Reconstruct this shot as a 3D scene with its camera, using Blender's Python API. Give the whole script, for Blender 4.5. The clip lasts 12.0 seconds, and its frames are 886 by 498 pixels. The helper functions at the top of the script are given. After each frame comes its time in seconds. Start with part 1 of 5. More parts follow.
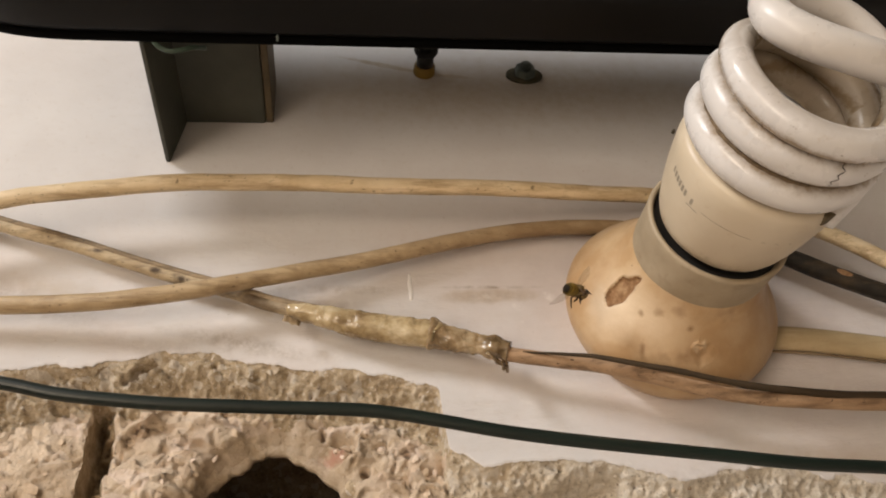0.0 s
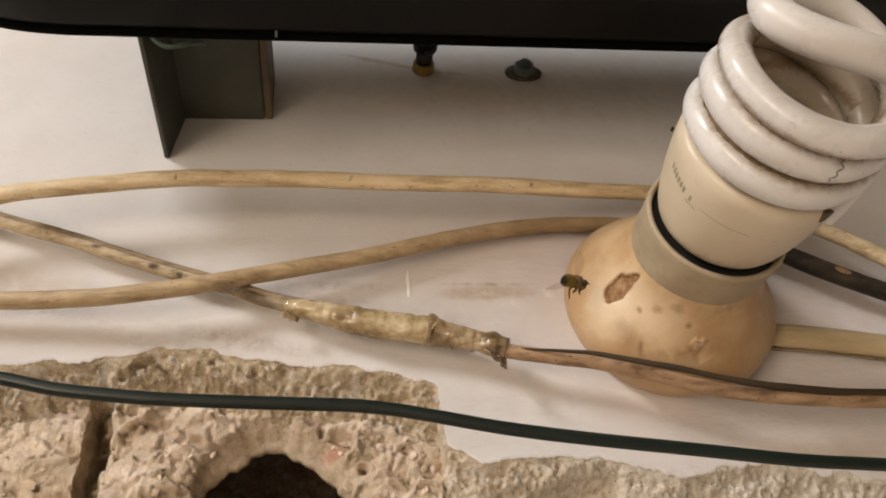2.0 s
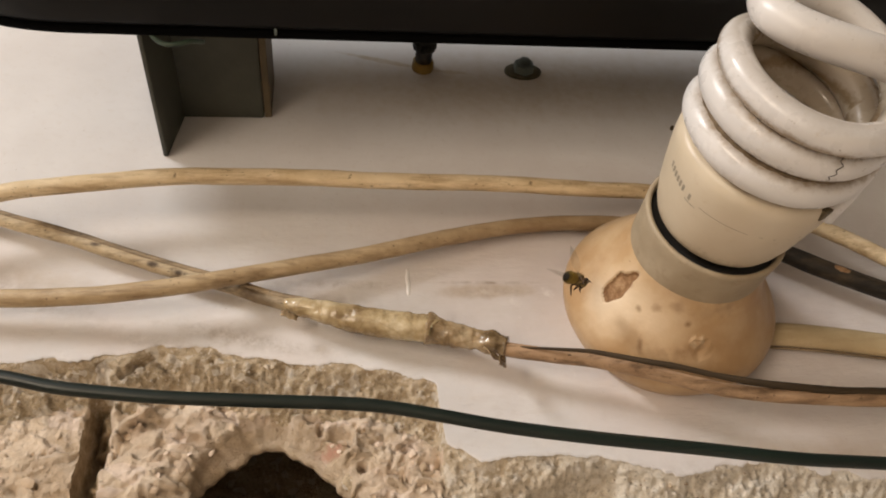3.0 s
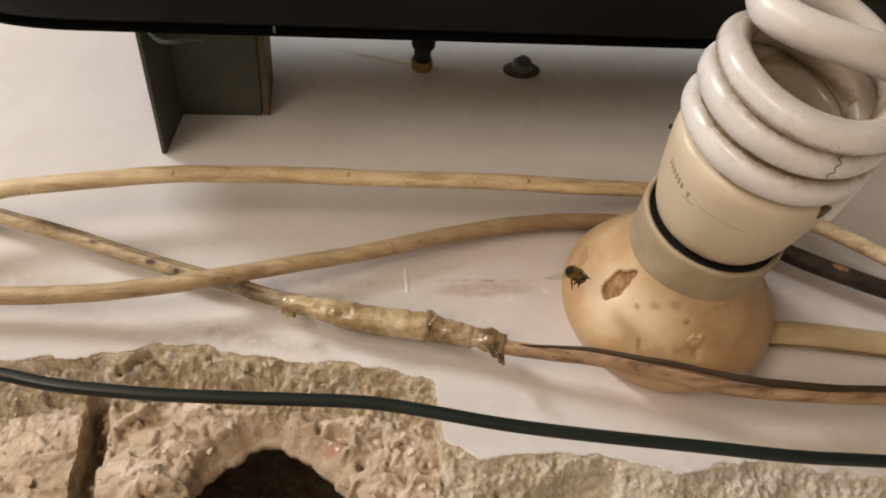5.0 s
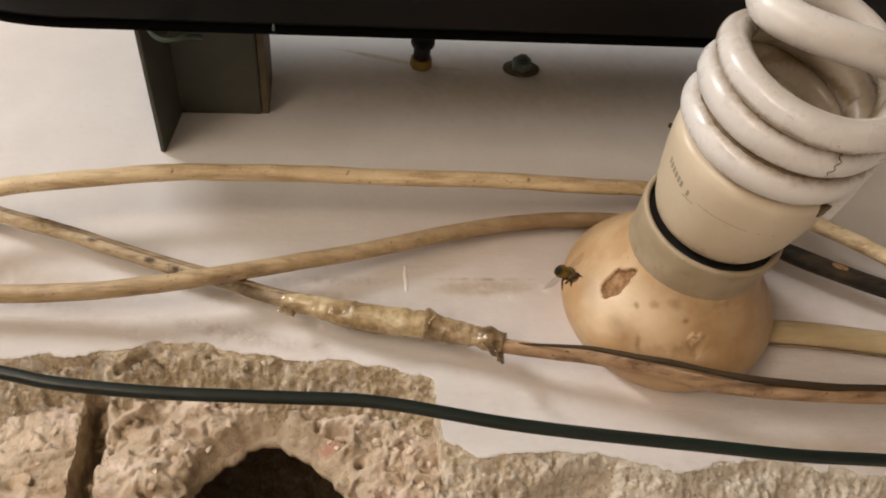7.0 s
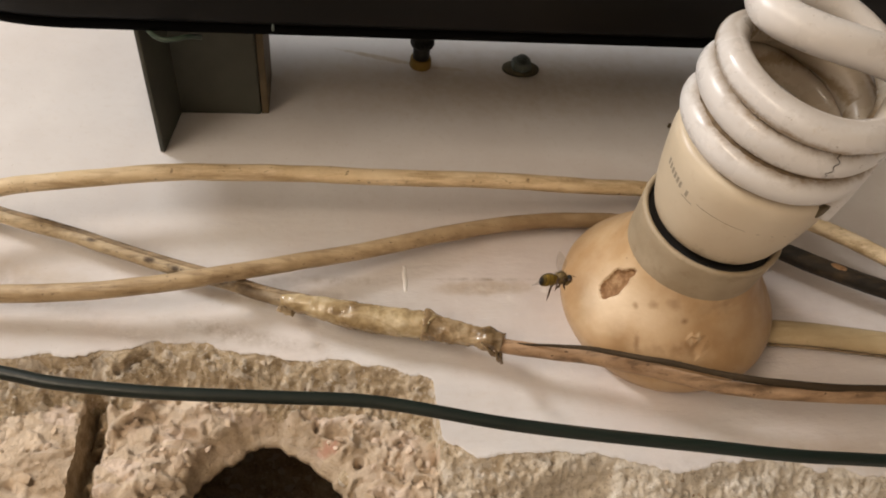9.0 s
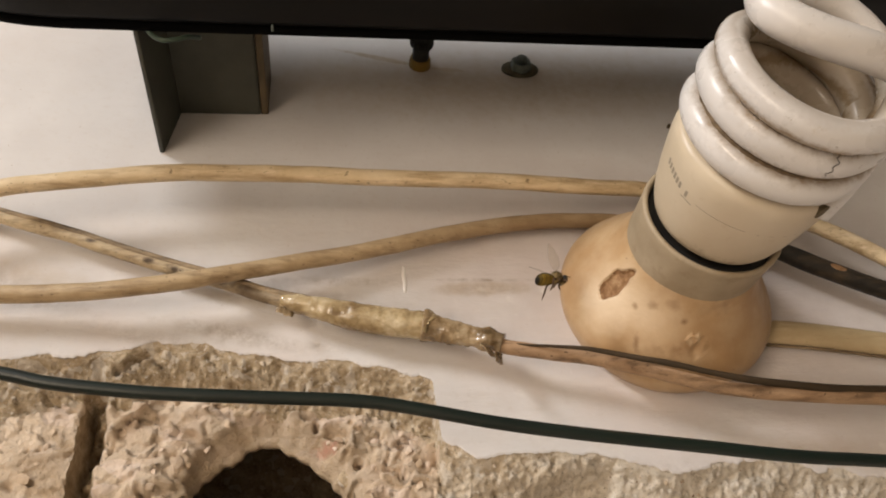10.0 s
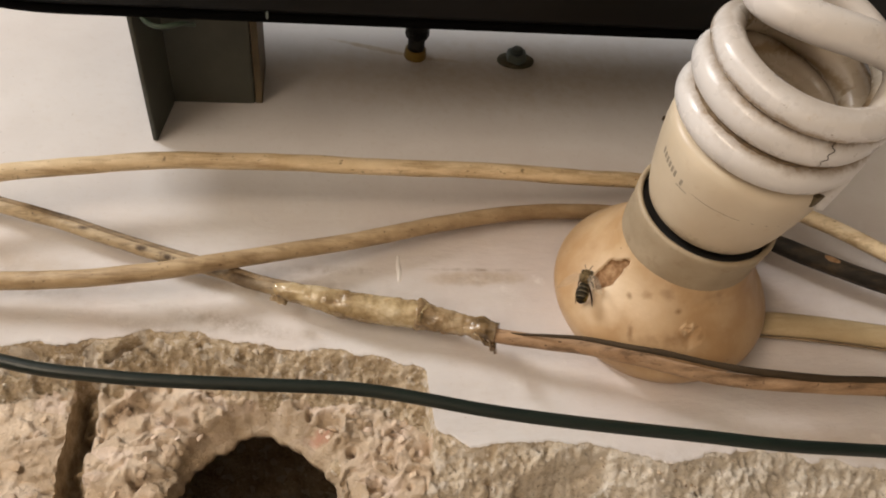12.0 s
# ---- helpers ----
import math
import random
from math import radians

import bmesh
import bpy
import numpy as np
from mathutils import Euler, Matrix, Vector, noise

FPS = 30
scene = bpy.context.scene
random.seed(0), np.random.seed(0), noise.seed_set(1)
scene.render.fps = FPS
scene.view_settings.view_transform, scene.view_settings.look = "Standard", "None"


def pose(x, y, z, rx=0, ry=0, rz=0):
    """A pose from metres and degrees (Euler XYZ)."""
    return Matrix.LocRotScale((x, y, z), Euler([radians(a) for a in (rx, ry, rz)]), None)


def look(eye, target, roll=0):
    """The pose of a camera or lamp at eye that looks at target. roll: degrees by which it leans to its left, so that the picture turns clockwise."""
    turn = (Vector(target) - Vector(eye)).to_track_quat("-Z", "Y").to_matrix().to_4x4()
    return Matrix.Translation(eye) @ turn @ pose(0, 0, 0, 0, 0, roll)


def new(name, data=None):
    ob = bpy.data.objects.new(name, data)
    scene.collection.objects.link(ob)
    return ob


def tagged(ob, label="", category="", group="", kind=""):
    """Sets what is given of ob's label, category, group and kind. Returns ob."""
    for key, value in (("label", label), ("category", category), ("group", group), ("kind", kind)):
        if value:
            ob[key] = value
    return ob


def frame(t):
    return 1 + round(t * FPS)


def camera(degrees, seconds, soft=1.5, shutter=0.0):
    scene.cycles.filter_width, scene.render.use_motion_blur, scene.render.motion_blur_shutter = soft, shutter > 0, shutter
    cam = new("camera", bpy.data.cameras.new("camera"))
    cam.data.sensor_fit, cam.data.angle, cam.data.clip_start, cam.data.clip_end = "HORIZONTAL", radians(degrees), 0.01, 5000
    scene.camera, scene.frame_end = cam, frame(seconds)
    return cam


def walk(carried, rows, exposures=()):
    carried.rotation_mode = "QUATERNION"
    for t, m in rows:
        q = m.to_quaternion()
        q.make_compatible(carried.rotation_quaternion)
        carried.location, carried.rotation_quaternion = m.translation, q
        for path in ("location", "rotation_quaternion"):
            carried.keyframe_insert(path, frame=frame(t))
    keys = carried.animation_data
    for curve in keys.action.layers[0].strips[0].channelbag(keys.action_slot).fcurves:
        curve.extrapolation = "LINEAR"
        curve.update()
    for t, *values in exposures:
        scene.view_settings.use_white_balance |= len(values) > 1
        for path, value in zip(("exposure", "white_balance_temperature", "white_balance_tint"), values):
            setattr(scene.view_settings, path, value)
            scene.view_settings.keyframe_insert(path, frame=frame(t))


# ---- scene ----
# A close view of a plastered wall: a porcelain lamp holder with a spiral lamp,
# old cables, a bracket with a black housing over it, and a bee at the holder.
MM = 0.001

cam = camera(58, 12.0, soft=1.9)
walk(cam, [
    (0, pose(-0.03477, -0.20001, -0.17063, 130.255, 5.305, -5.388)),
    (0.5, pose(-0.03486, -0.19984, -0.17078, 130.246, 5.317, -5.460)),
    (1, pose(-0.03486, -0.19969, -0.17092, 130.233, 5.304, -5.494)),
    (1.5, pose(-0.03477, -0.19956, -0.17103, 130.206, 5.284, -5.511)),
    (2, pose(-0.03464, -0.19944, -0.17113, 130.175, 5.244, -5.536)),
    (2.5, pose(-0.03456, -0.19931, -0.17120, 130.140, 5.228, -5.554)),
    (3, pose(-0.03458, -0.19918, -0.17125, 130.113, 5.229, -5.610)),
    (5, pose(-0.03448, -0.19882, -0.17154, 130.059, 5.249, -5.701)),
    (5.5, pose(-0.03452, -0.19872, -0.17154, 130.042, 5.287, -5.726)),
    (6, pose(-0.03458, -0.19860, -0.17153, 130.020, 5.268, -5.783)),
    (6.5, pose(-0.03457, -0.19850, -0.17156, 130.025, 5.268, -5.791)),
    (7, pose(-0.03451, -0.19843, -0.17163, 130.022, 5.237, -5.795)),
    (9, pose(-0.03444, -0.19867, -0.17164, 129.991, 5.228, -5.846)),
    (9.5, pose(-0.03441, -0.19866, -0.17160, 130.011, 5.248, -5.842)),
    (10, pose(-0.03448, -0.19847, -0.17170, 130.066, 5.268, -5.876)),
    (10.5, pose(-0.03453, -0.19805, -0.17193, 130.027, 5.203, -6.003)),
    (11, pose(-0.03451, -0.19749, -0.17226, 129.801, 5.262, -5.979)),
    (11.5, pose(-0.03445, -0.19695, -0.17262, 129.836, 5.317, -6.044)),
    (12, pose(-0.03433, -0.19657, -0.17302, 129.777, 5.277, -6.379)),
])

# ---- light: key from an unseen side window, and an added fill from low down ----
world = bpy.data.worlds.new("world")
scene.world = world
world.use_nodes = True
world.node_tree.nodes["Background"].inputs["Color"].default_value = (0.9, 0.93, 1.0, 1)
world.node_tree.nodes["Background"].inputs["Strength"].default_value = 0.3


def window_lamp(name, width, height, watts, colour, eye, target):
    data = bpy.data.lights.new(name, "AREA")
    data.shape, data.size, data.size_y = "RECTANGLE", width, height
    data.energy, data.color = watts, colour
    new(name, data).matrix_world = look(eye, target)


window_lamp("side_window_light", 0.42, 0.48, 29.6, (1.0, 0.975, 0.955), (-1.205, -1.00, 0.80), (0, -1.00, 0.80))
# fill lamp from low left, added to lift the wall under the housing
window_lamp("low_fill_light", 0.48, 1.40, 28.0, (1.0, 0.825, 0.655), (-1.205, -1.50, -0.68), (0, -1.50, -0.68))
scene.view_settings.exposure = 0.1


# ---- materials ----
def rgb(r, g, b):
    return (r, g, b, 1.0)


class Nodes:
    """A small builder for node materials in object space."""

    def __init__(self, name, rough=0.6, metal=0.0, spec=0.5):
        self.mat = bpy.data.materials.new(name)
        self.mat.use_nodes = True
        self.nt = self.mat.node_tree
        self.bsdf = self.nt.nodes["Principled BSDF"]
        self.bsdf.inputs["Roughness"].default_value = rough
        self.bsdf.inputs["Metallic"].default_value = metal
        self.bsdf.inputs["Specular IOR Level"].default_value = spec
        self.co = self.nt.nodes.new("ShaderNodeTexCoord").outputs["Object"]

    def link(self, a, b):
        self.nt.links.new(a, b)

    def mapping(self, scale=(1, 1, 1), loc=(0, 0, 0), rot=(0, 0, 0)):
        n = self.nt.nodes.new("ShaderNodeMapping")
        n.inputs["Scale"].default_value, n.inputs["Location"].default_value = scale, loc
        n.inputs["Rotation"].default_value = [radians(a) for a in rot]
        self.link(self.co, n.inputs["Vector"])
        return n.outputs["Vector"]

    def noise(self, scale, detail=4.0, rough=0.55, vec=None, distort=0.0):
        n = self.nt.nodes.new("ShaderNodeTexNoise")
        n.inputs["Scale"].default_value, n.inputs["Detail"].default_value = scale, detail
        n.inputs["Roughness"].default_value, n.inputs["Distortion"].default_value = rough, distort
        self.link(vec or self.co, n.inputs["Vector"])
        return n.outputs["Fac"]

    def voronoi(self, scale, vec=None, feature="F1", out="Distance"):
        n = self.nt.nodes.new("ShaderNodeTexVoronoi")
        n.feature = feature
        n.inputs["Scale"].default_value = scale
        self.link(vec or self.co, n.inputs["Vector"])
        return n.outputs[out]

    def ramp(self, fac, stops):
        n = self.nt.nodes.new("ShaderNodeValToRGB")
        e = n.color_ramp.elements
        while len(e) < len(stops):
            e.new(0.5)
        for el, (p, c) in zip(e, stops):
            el.position = p
            el.color = c if isinstance(c, tuple) else (c, c, c, 1)
        self.link(fac, n.inputs["Fac"])
        return n.outputs["Color"]

    def mix(self, fac, a, b, kind="MIX"):
        n = self.nt.nodes.new("ShaderNodeMix")
        n.data_type, n.blend_type = "RGBA", kind
        for s, v in ((n.inputs["Factor"], fac), (n.inputs["A"], a), (n.inputs["B"], b)):
            if isinstance(v, (tuple, float, int)):
                s.default_value = v
            else:
                self.link(v, s)
        return n.outputs["Result"]

    def math(self, op, a, b=0.0):
        n = self.nt.nodes.new("ShaderNodeMath")
        n.operation = op
        for s, v in zip(n.inputs, (a, b)):
            if isinstance(v, (float, int)):
                s.default_value = v
            else:
                self.link(v, s)
        return n.outputs["Value"]

    def spot(self, centre, radii, rot=(0, 0, 0), soft=0.5, ragged=0.35, scale=250):
        """A ragged stain round a place: 1 in its middle, 0 outside."""
        n = self.nt.nodes.new("ShaderNodeVectorMath")
        n.operation = "SUBTRACT"
        self.link(self.co, n.inputs[0])
        n.inputs[1].default_value = centre
        r = self.nt.nodes.new("ShaderNodeMapping")
        r.vector_type = "TEXTURE"
        r.inputs["Rotation"].default_value = [radians(a) for a in rot]
        r.inputs["Scale"].default_value = radii
        self.link(n.outputs["Vector"], r.inputs["Vector"])
        d = self.nt.nodes.new("ShaderNodeVectorMath")
        d.operation = "LENGTH"
        self.link(r.outputs["Vector"], d.inputs[0])
        wob = self.math("MULTIPLY", self.math("SUBTRACT", self.noise(scale, 5), 0.5), ragged * 3)
        return self.ramp(self.math("ADD", d.outputs["Value"], wob), [(1 - soft, 1.0), (1.0, 0.0)])

    def colour(self, c):
        if isinstance(c, tuple):
            self.bsdf.inputs["Base Color"].default_value = c
        else:
            self.link(c, self.bsdf.inputs["Base Color"])

    def roughness(self, fac, lo, hi):
        self.link(self.ramp(fac, [(0.3, lo), (0.7, hi)]), self.bsdf.inputs["Roughness"])

    def bump(self, *layers):
        """layers: (height, distance in metres)."""
        last = None
        for h, dist in layers:
            n = self.nt.nodes.new("ShaderNodeBump")
            n.inputs["Distance"].default_value = dist
            n.inputs["Strength"].default_value = 1.0
            self.link(h, n.inputs["Height"])
            if last:
                self.link(last, n.inputs["Normal"])
            last = n.outputs["Normal"]
        self.link(last, self.bsdf.inputs["Normal"])


def mat_plaster():
    m = Nodes("white_painted_plaster", 0.75, spec=0.3)
    c = m.mix(m.ramp(m.noise(26, 6), [(0.35, 0.0), (0.7, 1.0)]), rgb(0.72, 0.705, 0.70), rgb(0.65, 0.625, 0.615))
    c = m.mix(m.ramp(m.noise(420, 3), [(0.55, 0.0), (0.75, 0.25)]), c, rgb(0.58, 0.53, 0.48))
    speck = m.ramp(m.noise(900, 2), [(0.70, 0.0), (0.76, 0.7)])
    c = m.mix(speck, c, rgb(0.40, 0.34, 0.28))
    # yellowed streaks left by damp and old adhesive, then browner marks under the housing
    for centre, radii, rot, amount in (
        ((0.0131, 0, -0.0197), (0.0185, 0.02, 0.0034), (0, -1, 0), 0.9),
        ((-0.122, 0, -0.014), (0.026, 0.02, 0.006), (0, 18, 0), 0.45),
        ((-0.050, 0, -0.024), (0.030, 0.02, 0.0035), (0, 8, 0), 0.7),
        ((0.105, 0, -0.080), (0.045, 0.02, 0.007), (0, 8, 0), 0.5),
        # broad browner band under the housing
        ((0.045, 0, 0.085), (0.110, 0.02, 0.026), (0, -3, 0), 0.55),
        # narrow dark streaks left and right of the wall plug
        ((-0.017, 0, 0.0995), (0.019, 0.02, 0.0016), (0, 16, 0), 0.8),
        ((0.013, 0, 0.0925), (0.010, 0.02, 0.0014), (0, 6, 0), 0.7),
    ):
        s = m.spot(centre, radii, rot, 0.45 if radii[0] < 0.025 else 0.75, 0.3, 170)
        c = m.mix(m.math("MULTIPLY", s, m.ramp(m.noise(300, 4, 0.6), [(0.25, amount * 0.45), (0.65, amount)])), c, rgb(0.46, 0.37, 0.25))
    # pinkish and grey clouds, a patch round the lamp, speckled bands by the cables
    sep = m.nt.nodes.new("ShaderNodeSeparateXYZ")
    m.link(m.co, sep.inputs[0])
    scraped = m.ramp(m.math("ADD", m.math("MULTIPLY", sep.outputs["Z"], -8.0), 0.5), [(0.36, 0.15), (0.60, 1.0)])
    c = m.mix(m.math("MULTIPLY", m.ramp(m.noise(14, 4, 0.6, m.mapping(loc=(0.5, 0.2, 0.8))), [(0.45, 0.0), (0.68, 0.5)]), scraped), c, rgb(0.70, 0.60, 0.56))
    c = m.mix(m.math("MULTIPLY", m.ramp(m.noise(60, 5, 0.65, m.mapping(scale=(0.5, 1, 1.4), loc=(0.1, 0.7, 0.3))), [(0.52, 0.0), (0.72, 0.4)]), scraped), c, rgb(0.56, 0.51, 0.46))
    # pinkish paint, darkened to put the shade round the lamp into its colour
    old = m.spot((0.085, 0, -0.022), (0.135, 0.03, 0.062), (0, 8, 0), 0.95, 0.25, 40)
    c = m.mix(m.math("MULTIPLY", old, 0.78), c, m.ramp(m.noise(90, 5, 0.6), [(0.3, rgb(0.50, 0.415, 0.385)), (0.7, rgb(0.60, 0.515, 0.48))]))
    smear = m.ramp(m.noise(75, 6, 0.65, m.mapping(scale=(0.22, 1, 1), rot=(0, 12, 0))), [(0.50, 0.0), (0.74, 0.35)])
    c = m.mix(m.math("MULTIPLY", smear, scraped), c, rgb(0.53, 0.48, 0.43))
    dab = m.ramp(m.noise(110, 4, 0.6, m.mapping(loc=(0.9, 0.1, 0.4))), [(0.62, 0.0), (0.72, 0.5)])
    c = m.mix(m.math("MULTIPLY", dab, scraped), c, rgb(0.80, 0.77, 0.74))
    # speckled grey-brown bands along and below the cables
    dust = m.ramp(m.noise(260, 6, 0.7), [(0.38, 0.0), (0.72, 1.0)])
    for centre, radii, rot, amount in (
        ((-0.045, 0, -0.022), (0.036, 0.02, 0.0050), (0, 12, 0), 0.55),
        ((-0.075, 0, -0.040), (0.045, 0.02, 0.0045), (0, 17, 0), 0.5),
        ((-0.128, 0, -0.018), (0.030, 0.02, 0.0060), (0, 20, 0), 0.6),
        ((0.0131, 0, -0.0200), (0.018, 0.02, 0.0034), (0, -1, 0), 0.55),
        ((0.0131, 0, -0.0163), (0.019, 0.02, 0.0009), (0, 1, 0), 1.0),
        ((-0.0338, 0, -0.0164), (0.026, 0.02, 0.0022), (0, 2, 0), 0.7),
        ((-0.062, 0, -0.036), (0.028, 0.02, 0.0040), (0, 14, 0), 0.8),
        ((0.095, 0, -0.088), (0.060, 0.02, 0.0050), (0, 8, 0), 0.6),
    ):
        s = m.spot(centre, radii, rot, 0.9, 0.4, 200)
        c = m.mix(m.math("MULTIPLY", m.math("MULTIPLY", s, dust), amount), c, rgb(0.27, 0.21, 0.15))
    m.colour(c)
    trowel = m.math("MULTIPLY", m.noise(120, 5, 0.6, m.mapping(scale=(0.35, 1, 1), rot=(0, 10, 0))), scraped)
    m.bump((m.noise(20, 2), 0.0012), (trowel, 0.0009), (m.noise(1100, 3), 0.00006))
    return m.mat


def mat_mortar():
    m = Nodes("grey_brown_mortar", 0.95, spec=0.15)
    c = m.ramp(m.noise(150, 8, 0.7), [(0.3, rgb(0.27, 0.195, 0.12)), (0.5, rgb(0.53, 0.42, 0.285)), (0.68, rgb(0.74, 0.63, 0.48))])
    grey = m.spot((0.08, 0.004, -0.098), (0.13, 0.06, 0.036), (0, 0, 0), 0.6, 0.25, 60)
    c = m.mix(m.math("MULTIPLY", grey, 0.85), c, m.ramp(m.noise(330, 6, 0.7), [(0.28, rgb(0.42, 0.36, 0.28)), (0.5, rgb(0.72, 0.655, 0.555)), (0.72, rgb(0.88, 0.84, 0.77))]))
    sand = m.noise(950, 3, 0.6)
    c = m.mix(m.ramp(sand, [(0.58, 0.0), (0.70, 0.8)]), c, rgb(0.74, 0.68, 0.59))
    c = m.mix(m.ramp(sand, [(0.32, 0.5), (0.42, 0.0)]), c, rgb(0.16, 0.12, 0.085))
    stone = m.ramp(m.voronoi(420, None, "F1", "Color"), [(0.72, 0.0), (0.76, 0.5)])
    c = m.mix(stone, c, rgb(0.78, 0.72, 0.64))
    grain = m.ramp(m.voronoi(1300), [(0.0, 1.0), (0.32, 0.0)])
    c = m.mix(m.math("MULTIPLY", grain, 0.4), c, rgb(0.66, 0.59, 0.49))
    m.colour(c)
    m.bump((m.noise(420, 6, 0.7), 0.0012), (m.noise(2200, 3), 0.0003))
    return m.mat


def mat_joint():
    m = Nodes("brown_joint_face", 0.95, spec=0.1)
    m.colour(m.ramp(m.noise(260, 7, 0.7), [(0.3, rgb(0.25, 0.18, 0.115)), (0.52, rgb(0.44, 0.34, 0.225)), (0.72, rgb(0.62, 0.51, 0.37))]))
    m.bump((m.noise(420, 6, 0.7), 0.0012), (m.noise(2200, 3), 0.0003))
    return m.mat


def mat_brick():
    m = Nodes("cream_crushed_brick", 0.95, spec=0.15)
    c = m.ramp(m.noise(95, 9, 0.68), [(0.30, rgb(0.33, 0.235, 0.15)), (0.45, rgb(0.58, 0.455, 0.325)), (0.64, rgb(0.80, 0.67, 0.53))])
    pink = m.ramp(m.noise(60, 4, 0.6, m.mapping(loc=(0.3, 0.1, 0.7))), [(0.54, 0.0), (0.70, 0.25)])
    c = m.mix(pink, c, rgb(0.66, 0.42, 0.33))
    cell = m.ramp(m.voronoi(230, None, "F1", "Color"), [(0.2, 0.0), (0.9, 0.45)])
    c = m.mix(cell, c, rgb(0.72, 0.62, 0.52))
    flake = m.ramp(m.voronoi(150, m.mapping(scale=(0.7, 1, 1.2), loc=(0.4, 0.2, 0.6)), "F1", "Color"), [(0.70, 0.0), (0.74, 0.6)])
    c = m.mix(flake, c, rgb(0.79, 0.66, 0.57))
    stain = m.ramp(m.noise(45, 5, 0.65, m.mapping(loc=(0.15, 0.8, 0.35))), [(0.52, 0.0), (0.68, 0.5)])
    c = m.mix(stain, c, rgb(0.40, 0.295, 0.19))
    pit = m.ramp(m.noise(420, 4, 0.6, m.mapping(loc=(0.9, 0.4, 0.2))), [(0.28, 0.75), (0.38, 0.0)])
    c = m.mix(pit, c, rgb(0.22, 0.15, 0.10))
    # shade of the recess round the arched hole, put into the brick colour
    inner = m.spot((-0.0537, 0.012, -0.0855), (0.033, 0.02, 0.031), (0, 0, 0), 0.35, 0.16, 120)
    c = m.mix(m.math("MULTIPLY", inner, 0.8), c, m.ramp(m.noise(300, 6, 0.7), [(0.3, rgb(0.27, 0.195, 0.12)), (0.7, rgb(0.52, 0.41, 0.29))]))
    red = m.spot((-0.036, 0.008, -0.068), (0.004, 0.02, 0.003), (0, 0, 0), 0.8, 0.6, 600)
    c = m.mix(m.math("MULTIPLY", red, 0.55), c, rgb(0.50, 0.20, 0.15))
    m.colour(c)
    m.bump((m.noise(300, 7, 0.66), 0.0011), (m.noise(1700, 3), 0.0003))
    return m.mat


def mat_grit(name, dark, mid, pale):
    """Grains that differ one by one."""
    m = Nodes(name, 0.8, spec=0.3)
    one = m.nt.nodes.new("ShaderNodeNewGeometry").outputs["Random Per Island"]
    c = m.ramp(one, [(0.0, dark), (0.45, mid), (1.0, pale)])
    m.colour(m.mix(m.ramp(m.noise(700, 4, 0.6), [(0.4, 0.0), (0.7, 0.5)]), c, dark))
    m.bump((m.noise(900, 4, 0.6), 0.0003))
    return m.mat


